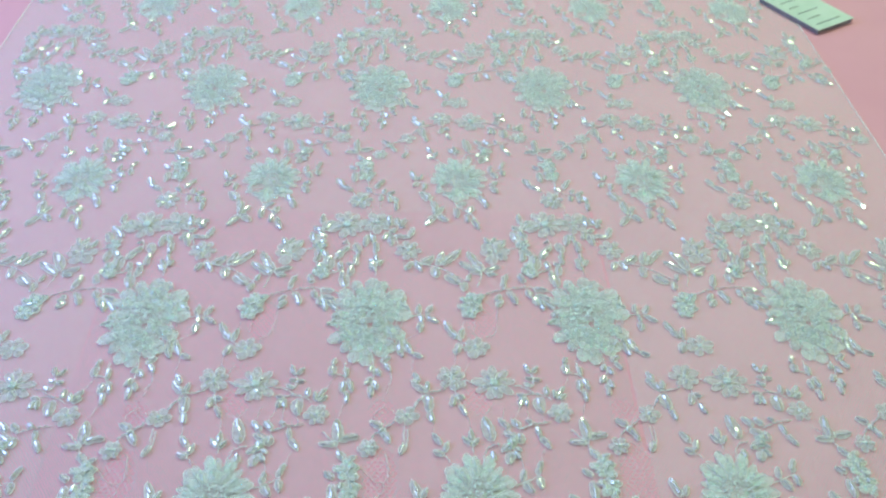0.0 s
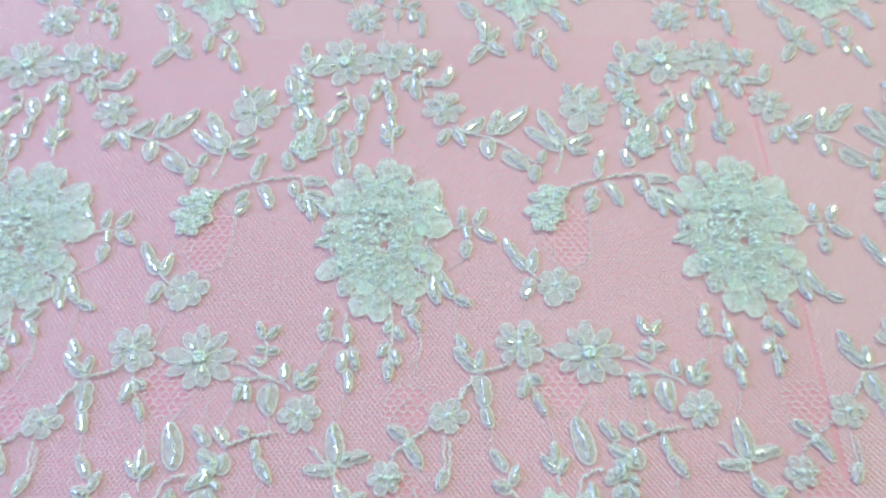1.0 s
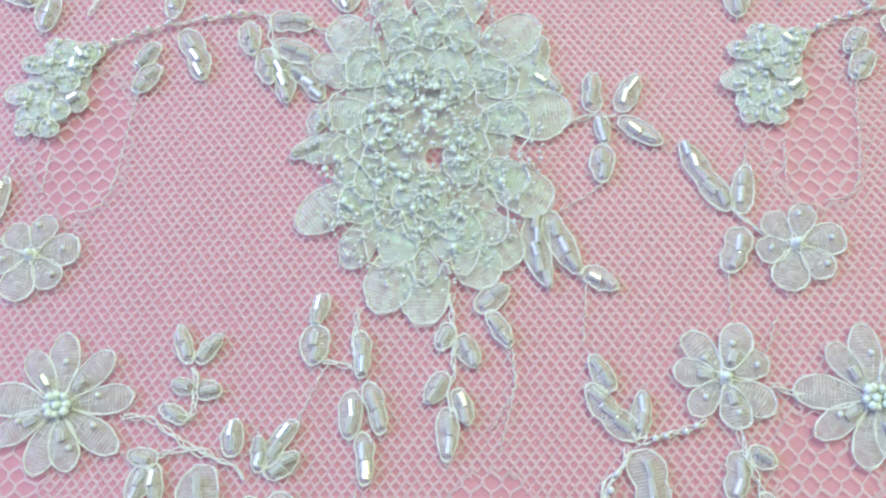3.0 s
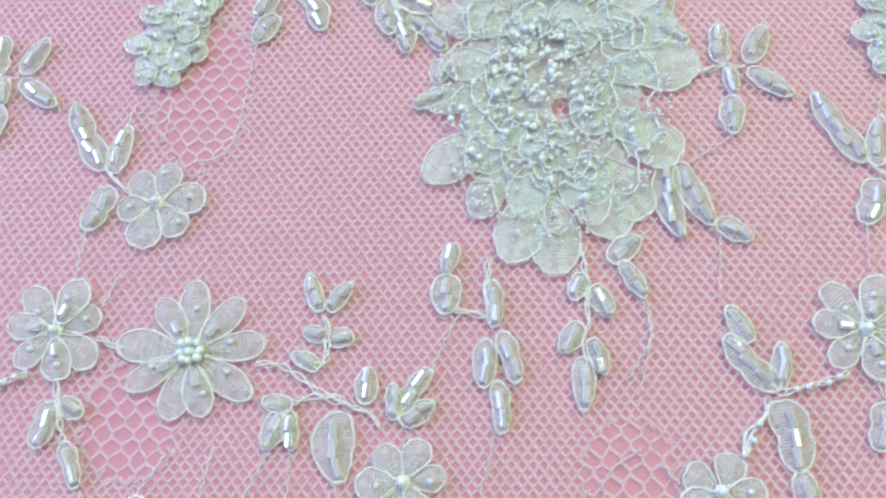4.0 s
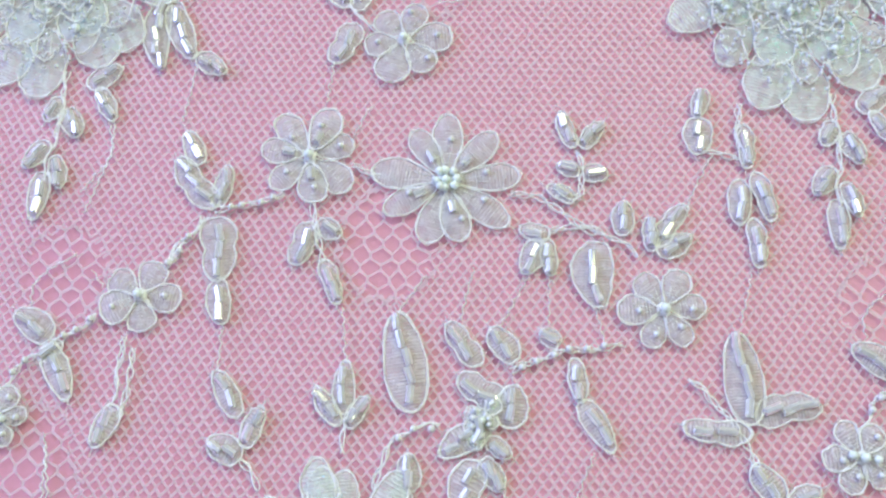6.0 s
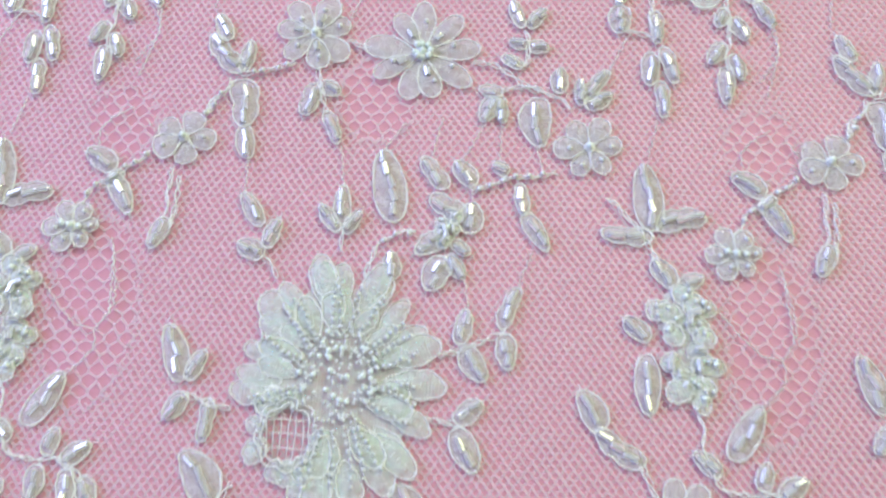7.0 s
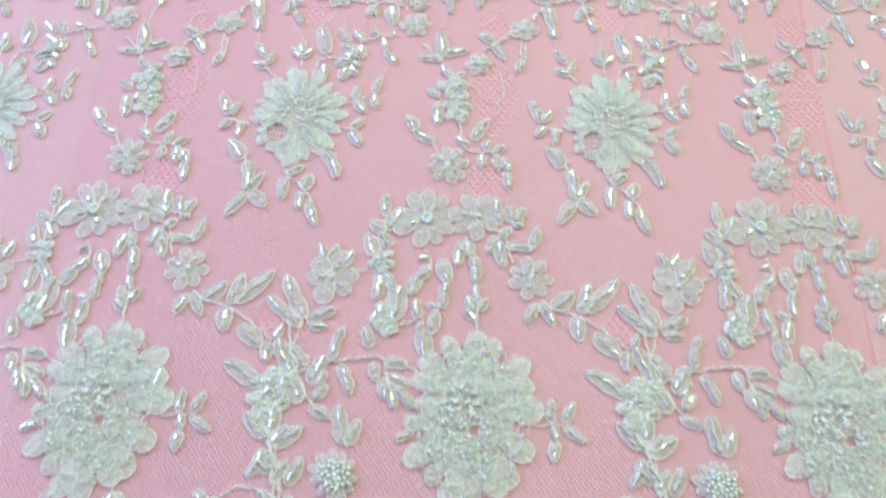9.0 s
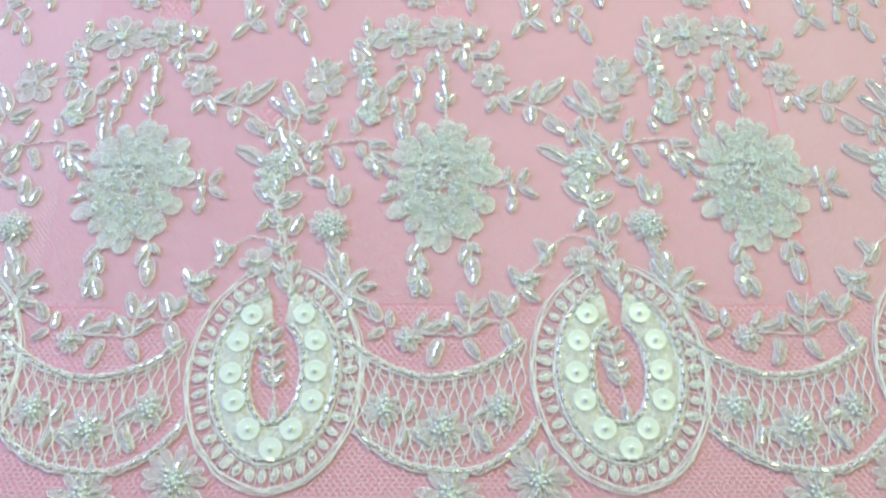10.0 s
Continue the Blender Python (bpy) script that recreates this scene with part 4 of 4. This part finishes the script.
motif("main", "leaf_spray", 78, -111, leaves=[(1.3, 6.5, 58, 15.1, 0.45), (-1.2, 2.7, 141, 7.6, 0.6), (8.4, -0.6, 76, 6.9, 0.65), (12.3, -2.1, 35, 8.1, 0.65), (6.7, -2.8, -93, 8.1, 0.65), (13.8, -3.6, -83, 9.1, 0.5), (18.2, -5.1, -68, 8.2, 0.55), (19.8, -12.5, -88, 11.3, 0.4), (-28.9, 11.5, 119, 10.8, 0.55), (-18.9, 3.8, 145, 14, 0.4)],
      stems=[[(-5.7, 17.8), (-3.6, 4.3), (1.1, -1.3), (12.3, -1.7), (20, -8)], [(-19.8, 4.6), (-17.4, -1.2), (-15.1, -6)]])
motif("main", "small_flower", 67, -122, flowers=[(-0.1, 0.3, 12.3, 8, 10, 1)])
motif("main", "loose_thread", -44, -38, threads=[[(0.2, 3.9), (0.3, -4.7)]])
motif("main", "loose_thread", -19, -34, threads=[[(-0.5, 5.6), (1.3, -6.1)]])
motif("main", "loose_thread", -5, -25, threads=[[(2.5, 4.4), (-3, -4.1)]])
motif("main", "loose_thread", 6, -25, threads=[[(1.1, 6.1), (-1.3, -5.3)]])
motif("main", "loose_thread", 16, -26, threads=[[(2.6, 5.8), (-3, -5.1)]])
motif("main", "loose_thread", 23, -26, threads=[[(-0.2, 5.4), (-0.5, -4.6)]])
motif("main", "loose_thread", 15, -66, threads=[[(-0.7, 5.4), (0.9, -4.6)]])
motif("main", "loose_thread", 30, -61, threads=[[(1.8, 5.9), (-2.5, -5.6)]])
motif("main", "loose_thread", 63, -23, threads=[[(0.9, 5), (-1.7, -5.7)]])
motif("main", "loose_thread", 33, -30, threads=[[(-1.1, 3.5), (0.8, -3.1)]])
motif("main", "loose_thread", -75, 3, threads=[[(0.2, 8), (2, 2.4), (1.1, -1.8), (-3.5, -8.8)]])
motif("main", "loose_thread", -82, -25, threads=[[(5.7, 5.9), (-2, -0.3), (-2.2, -6.1)]])
motif("main", "loose_thread", -76, -70, threads=[[(-0.6, 13.6), (2.8, -2.4), (-1, -10.4)]])
motif("main", "loose_thread", -71, -25, threads=[[(-1.6, 2.2), (1.5, -1.5)]])
motif("main", "loose_thread", 112, 19, threads=[[(1, 6.9), (-0.3, -7.3)]])
motif("main", "loose_thread", 96, 1, threads=[[(0.7, 9.6), (0.5, 0.9), (-2.7, -11)]])
motif("main", "loose_thread", 113, 46, threads=[[(5, 2.8), (-4.6, -3.5)]])
motif("main", "loose_thread", 54, 2, threads=[[(3.4, 6.5), (0.1, 0.4), (-3.1, -6.8)]])
motif("main", "loose_thread", 144, 23, threads=[[(0, 5.2), (-0.7, -5.3)]])
motif("main", "loose_thread", 151, 14, threads=[[(2.1, 3.6), (-1.3, -4.1)]])
motif("main", "loose_thread", 174, 57, threads=[[(5.1, 20.6), (1.2, -8.2), (-7.2, -13.1)]])
motif("main", "loose_thread", 160, 54, threads=[[(0, 5.3), (-0.8, -5)]])
motif("main", "loose_thread", 150, 54, threads=[[(1.9, 5.4), (-1.4, -6.3)]])
motif("main", "loose_thread", 87, -82, threads=[[(-9.1, 12.8), (-0.2, 3.2), (5.5, 1.3), (6.1, -3.6), (-0.8, -11.6)]])
motif("main", "loose_thread", 95, -68, threads=[[(-0.7, 9.4), (1, -8.7)]])
motif("main", "loose_thread", 84, -127, threads=[[(0.4, 5.1), (0, -5.2)]])
motif("main", "loose_thread", 77, -134, threads=[[(0, 4.7), (-0.2, -4.7)]])
motif("border", "border_band", -92, -360, chain=[[(-48.9, 14.4), (-38.4, 5.4), (-27.9, -1.5), (-17.8, -5.9), (-7.5, -8.5), (2.3, -8.8), (10.9, -7.4), (21, -4.2), (28.8, -0.6), (36.4, 4.7), (44, 11.3)]])
motif("border", "border_band", -85, -405, chain=[[(-46.6, 10.9), (-39, 3.6), (-31, -2), (-20.7, -7.1), (-11, -8.9), (1.1, -10), (12, -9), (22.6, -4.5), (31.8, 1.9), (38, 8.9), (41.9, 15.8)]])
motif("border", "border_flower", -118, -385, flowers=[(0.3, 0.3, 9.6, 8, 0, 12)])
motif("border", "border_flower", -89, -394, flowers=[(-0.2, -0.1, 12.2, 9, 0, 14)])
motif("border", "border_flower", -61, -385, flowers=[(-0.4, 0.2, 9.6, 8, 0, 12)])
motif("border", "leaf_sprig", -107, -393, leaves=[(-0.5, 2.5, 66, 11.2, 0.5), (1.7, -1.7, -44, 14.2, 0.5), (0.1, -0.3, -106, 10.3, 0.5)])
motif("border", "leaf_sprig", -75, -392, leaves=[(-1.3, 1.4, 29, 10.4, 0.5), (1.1, -1.3, -56, 14, 0.5)])
motif("border", "border_flower", -44, -419, flowers=[(-0.3, 0.3, 16.8, 13, 0, 16)])
motif("border", "border_flower", -86, -426, flowers=[(0.3, -0.3, 15.6, 13, 0, 16)])
motif("border", "leaf_sprig", -133, -329, leaves=[(-7.9, 8.4, 118, 17.9, 0.5), (-6.7, 6.8, 53, 12.3, 0.5), (-5.4, 3.6, -19, 12.1, 0.5), (-6.5, 2, -86, 11.5, 0.5), (12, -9.9, 118, 12.1, 0.5), (17.1, -13.6, 91, 9.4, 0.5), (14.3, -14.2, -148, 9.1, 0.5)],
      stems=[[(-20.4, 18.1), (-9, 6.8), (-1.1, -2.7), (10.7, -10.5)]])
motif("border", "border_flower", -107, -349, flowers=[(0, 0.3, 7.6, 7, 0, 5)])
motif("border", "leaf_sprig", -83, -343, leaves=[(-19.8, -1.1, 61, 10.7, 0.5), (-16.8, -2, 23, 12.3, 0.5), (-7.6, -5.7, -106, 15.2, 0.5), (-5.5, -1.1, 79, 9.6, 0.55), (5.2, -5.7, -58, 13, 0.45), (7.5, -2.7, 39, 11.9, 0.45), (6.7, -2.7, 129, 12, 0.5), (6.9, 6.5, 111, 14.3, 0.5), (8.9, 6.5, 52, 12, 0.5)],
      stems=[[(-19.5, -2.6), (-5.2, -3.3), (7.8, -4.2)], [(7.8, -4.2), (7.5, 6.5), (11.3, 19.1)]])
motif("border", "leaf_sprig", -50, -323, leaves=[(-8.3, -13.5, 112, 14.5, 0.55), (-7, -11.9, 59, 11.1, 0.55), (-7.8, -16.6, -69, 15.9, 0.5), (2.4, 3.9, 124, 11.9, 0.5), (3.7, 5.5, 25, 9.3, 0.5), (2, 0.7, -33, 10.6, 0.5), (16.7, 20.2, 123, 12.2, 0.5), (12.8, 15.2, 58, 14.4, 0.5)],
      stems=[[(-19.3, -16.6), (-8, -15), (1.2, 2.3), (13.7, 20.2)]])
motif("border", "border_flower", -46, -318, flowers=[(-0.3, 0.5, 6.6, 6, 0, 3)])
motif("border", "border_flower", -17, -306, flowers=[(0.4, -0.1, 9.8, 6, 0, 3)])
motif("border", "leaf_sprig", -9, -289, leaves=[(-4.2, 20.5, 132, 14.6, 0.5), (-2.2, 22.3, 81, 15.6, 0.5), (-0.2, 17, 35, 15.2, 0.5), (-3.1, 15.2, -116, 14.2, 0.45), (5.4, 4.8, 127, 10.6, 0.5), (8.8, -0.4, 70, 13.4, 0.5)],
      stems=[[(-24.7, -10.5), (-13.6, -2.1), (-1.4, -3.8), (6.8, -12.2), (11.6, -35)], [(-4.1, 25.9), (3.9, 4.8), (9.8, -12.2), (11.6, -35)]])
motif("border", "leaf_sprig", 33, -315, leaves=[(-6.6, 8.8, 121, 11.8, 0.5), (-2.7, 0.6, 96, 14.1, 0.5), (-0.2, -1, 34, 10.6, 0.5), (4.4, -5.8, 12, 9.1, 0.5), (1.5, -5.8, -96, 11.7, 0.5)],
      stems=[[(-6.7, 10.5), (-0.2, -1), (8.9, -9)]])
motif("border", "bead_flower", 21, -285, leaves=[(2.8, 14.7, 103, 18, 0.5), (4.1, 14, 70, 12.5, 0.5)],
      flowers=[(-0.3, 0.1, 11.9, 11, 0, 30)])
motif("border", "leaf_sprig", 68, -306, leaves=[(0.4, 11.5, -112, 13.2, 0.5), (0.5, 4.8, -70, 10.8, 0.5), (-0.6, -1.9, -106, 12.4, 0.55), (0.6, -8.4, -102, 11.2, 0.6), (1.2, -8.4, -70, 11.7, 0.6)],
      stems=[[(1.2, 16.6), (-0.1, 4.8), (0.7, -14.9)]])
motif("border", "leaf_sprig", 95, -300, leaves=[(-0.2, 5.4, -110, 13.1, 0.5), (1, 5.4, -51, 7.9, 0.5), (0.9, -2.9, -86, 16, 0.5)],
      stems=[[(-1.6, 10.5), (0.3, -1.3), (1, -14.4)]])
motif("border", "leaf_sprig", -1, -242, leaves=[(-7.9, 2.8, -122, 16, 0.5), (-16.9, -2.8, 147, 20.8, 0.45), (-1.7, 4.7, 119, 18.7, 0.5), (4.4, 8.4, 132, 12.6, 0.5), (6.6, -1, 64, 15.4, 0.5), (2.6, -10.2, 114, 17.3, 0.5), (7.4, -12.1, -24, 10.8, 0.5), (-6.8, -10.2, 123, 16.2, 0.5)],
      stems=[[(-7.1, 31.8), (-2, 8.5), (5.4, -6.5), (12.2, -13.9)]])
motif("border", "leaf_sprig", -4, -294, leaves=[(6, -32, 62, 10, 0.5), (5, -28, 128, 11, 0.5), (3, -20, 55, 11, 0.55), (2, -18, 140, 9, 0.55), (0, -8, 48, 10, 0.5), (-1, -6, 132, 11, 0.5), (-3, 6, 58, 11, 0.5), (-4, 10, 142, 10, 0.55), (-6, 22, 52, 12, 0.5), (-6, 24, 128, 10, 0.5)],
      stems=[[(8, -37), (2, -16), (-2, 4), (-7, 29)], [(9, -37), (4, -16), (0, 4), (-5, 29)]],
      seeds=[[(6, -30), (4, -23), (2, -16), (0, -9), (-1, -2), (-3, 5), (-4, 12), (-6, 19)]])
motif("border", "inner_spray", -4, -363, leaves=[(-2, 14.2, 138, 8.2, 0.6), (-1.4, 14.2, 50, 7.3, 0.6), (-0.7, 6.7, 141, 8.7, 0.6), (-0.4, 6.7, 45, 7.7, 0.6), (0.6, -2.1, 136, 8.8, 0.6), (0.9, -2.1, 45, 7.6, 0.6), (1.8, -9.4, 127, 8.9, 0.6), (1.8, -9.4, 51, 6.8, 0.6), (3, -19.3, -83, 10.3, 0.5)],
      stems=[[(-3.2, 18.8), (0.2, 2.3), (3.7, -24.9)]])


# ---- scalloped border: sequinned ovals ----
def horseshoe(low):
    """An open oval of woven cloth edged with tube beads and set with sequins, inside a ladder of eyelets."""
    r = random.Random(21)
    mk = Maker("sequinned_oval", low)
    n = 40
    band, inner, outer, rim = [], [], [], []
    for i in range(n + 1):
        a = radians(101 + 338 * i / n)
        inner.append((14 * math.cos(a), 27 * math.sin(a)))
        outer.append((30.5 * math.cos(a), 44 * math.sin(a)))
        rim.append((43 * math.cos(a), 58 * math.sin(a)))
    m = n + 1
    rows = 6
    verts = []
    for k in range(rows + 1):
        t = k / rows
        verts += [(a[0] + (b[0] - a[0]) * t + r.gauss(0, 0.25), a[1] + (b[1] - a[1]) * t + r.gauss(0, 0.25), 0.3 + 1.1 * math.sin(math.pi * t) + r.gauss(0, 0.16))
                  for a, b in zip(inner, outer)]
    mk.base.add(verts, [(k * m + i, k * m + i + 1, (k + 1) * m + i + 1, (k + 1) * m + i) for k in range(rows) for i in range(n)], "band")
    add_chain(mk, inner[::3], r)
    add_chain(mk, outer[::3], r)
    for off in (-1.4, -0.9, -0.3, 0.5, 1.2):
        line = [(x * (1 + off * 0.02) + r.gauss(0, 0.4), y * (1 + off * 0.02) + r.gauss(0, 0.4), 0.5) for x, y in rim]
        tube(mk.base, line, 0.3, "cord", 4)
    for off in (0.0, 0.03):
        line = [(x * (1.06 + off) + r.gauss(0, 0.3), y * (1.05 + off) + r.gauss(0, 0.3), 0.5) for x, y in outer]
        tube(mk.base, line, 0.24, "cord", 4)
    rungs = 72
    for i in range(rungs):
        a = radians(101 + 338 * (i + 0.5) / rungs)
        c, s = math.cos(a), math.sin(a)
        bend = r.uniform(-1.0, 1.0)
        tube(mk.base, [(32.5 * c, 46 * s, 0.4), (37 * c + bend, 51 * s - bend, 0.45), (42 * c, 57 * s, 0.4)], 0.3, "cord", 3)
        if i % 2:
            w = r.uniform(0.8, 1.2)
            turn = a + r.uniform(-0.4, 0.4)
            bud = []
            for t in (0, 0.6, 1.2, 1.9, 2.5, 3.1, 3.8, 4.4, 5.0, 5.7):
                u, v = w * 3.3 * math.cos(t) + r.gauss(0, 0.2), w * 1.9 * math.sin(t) + r.gauss(0, 0.2)
                bud.append((37 * c + u * math.cos(turn) - v * math.sin(turn), 51 * s + u * math.sin(turn) + v * math.cos(turn)))
            tube(mk.base, [(x, y, 0.7) for x, y in bud], 0.36, "cord", 4, True)
            filled(mk.base, bud, 37 * c, 51 * s, 0.4, 0.6, "band")
            if i % 6 == 1:
                mk.piece("seed_bead", ball_geo(0.75, "seed", low), 37 * c, 51 * s, 1.5)
    disc = Geo()
    steps, seg = ((0.7, 0.3), (1.6, 0.12), (4.9, 0.2), (5.6, 0.36), (5.7, 0.15)), 10 if low else 18
    disc.add([(q * math.cos(math.tau * i / seg), q * math.sin(math.tau * i / seg), z) for q, z in steps for i in range(seg)],
             [(k * seg + i, (k + 1) * seg + i, (k + 1) * seg + (i + 1) % seg, k * seg + (i + 1) % seg) for k in range(4) for i in range(seg)], "sequin")
    for x, y in ((-13, 29), (-18.5, 14.5), (-20.5, -2), (-17.5, -16), (-9, -30), (2.5, -39.5), (11.5, -30), (20.5, -16), (21, -1), (20, 15), (13.5, 29.5)):
        d = mk.piece("sequin", disc, x - 1, y + 1, 1.5, r.uniform(0, 360), 1, label="mint white matte sequin")
        mk.piece("pearl", ball_geo(1.1, "pearl", low), x - 1, y + 1, 2.9, under=d)
    return mk


def fringe(low):
    """Twisted threads that tie the two scallop bands together in long uneven cells."""
    r = random.Random(4)
    mk = Maker("thread_fringe", low)

    def strand(line, thick, sides):
        g = Geo()
        tube(g, line, thick, "cord", sides)
        mk.piece("thread", g, 0, 0)

    count, rows = 30, 9
    for i in range(count):
        u = -0.96 + 1.92 * i / (count - 1)
        x0, x1 = 47 * u, 43 * u
        y0, y1 = -23 + 22 * u * u, -67 + 26 * u * u
        line = []
        for k in range(rows + 1):
            t = k / rows
            side = (0.95 if (i + k // 2) % 2 else -0.95) * (0 if k in (0, rows) else 1)
            line.append((x0 + (x1 - x0) * t + side + r.gauss(0, 0.35), y0 + (y1 - y0) * t + r.gauss(0, 0.5), 0.45 + r.gauss(0, 0.08)))
        strand(smooth_path(line, 1.6), 0.36, 4)
    for i in range(64):
        u = -0.97 + 1.94 * i / 63
        y0 = -22 + 22 * u * u
        strand([(47 * u, y0, 0.5), (46.5 * u + r.uniform(-0.4, 0.4), y0 - 5.5 + r.uniform(-0.7, 0.7), 0.4)], 0.2, 3)
    for off in (5.6, 40):
        line = [(46 * u, -22 - off + (22 + off * 0.08) * u * u + r.uniform(-0.5, 0.5), 0.4) for u in [-0.95 + 0.05 * i for i in range(39)]]
        strand(line, 0.24, 3)
    return mk


spread(-2, -366, (0,), horseshoe, "open oval of white cloth set with round sequins", "lace oval", "sequinned ovals of the border")
spread(-93, -347, (0,), fringe, "twisted white threads tying the scallop bands together", "lace threads", "thread bars of the border")

# ---- card lying at the edge of the lace ----
card = tagged(new("card"), "pale printed card lying flat on the pink cloth", "card")
card.matrix_basis = pose(0.588, 0.560, 0.001, 0, 0, 30)
box("sheet", -0.031, -0.046, 0.0052, 0.031, 0.046, 0.0058, "paper", card)
box("backing", -0.030, -0.045, 0.0, 0.030, 0.045, 0.005, "edge", card)
for i, wide in enumerate((0.040, 0.022, 0.034, 0.016, 0.038, 0.026)):
    box("print_line", -0.022, -0.036 + i * 0.014, 0.0059, -0.022 + wide, -0.034 + i * 0.014, 0.0061, "ink", card)
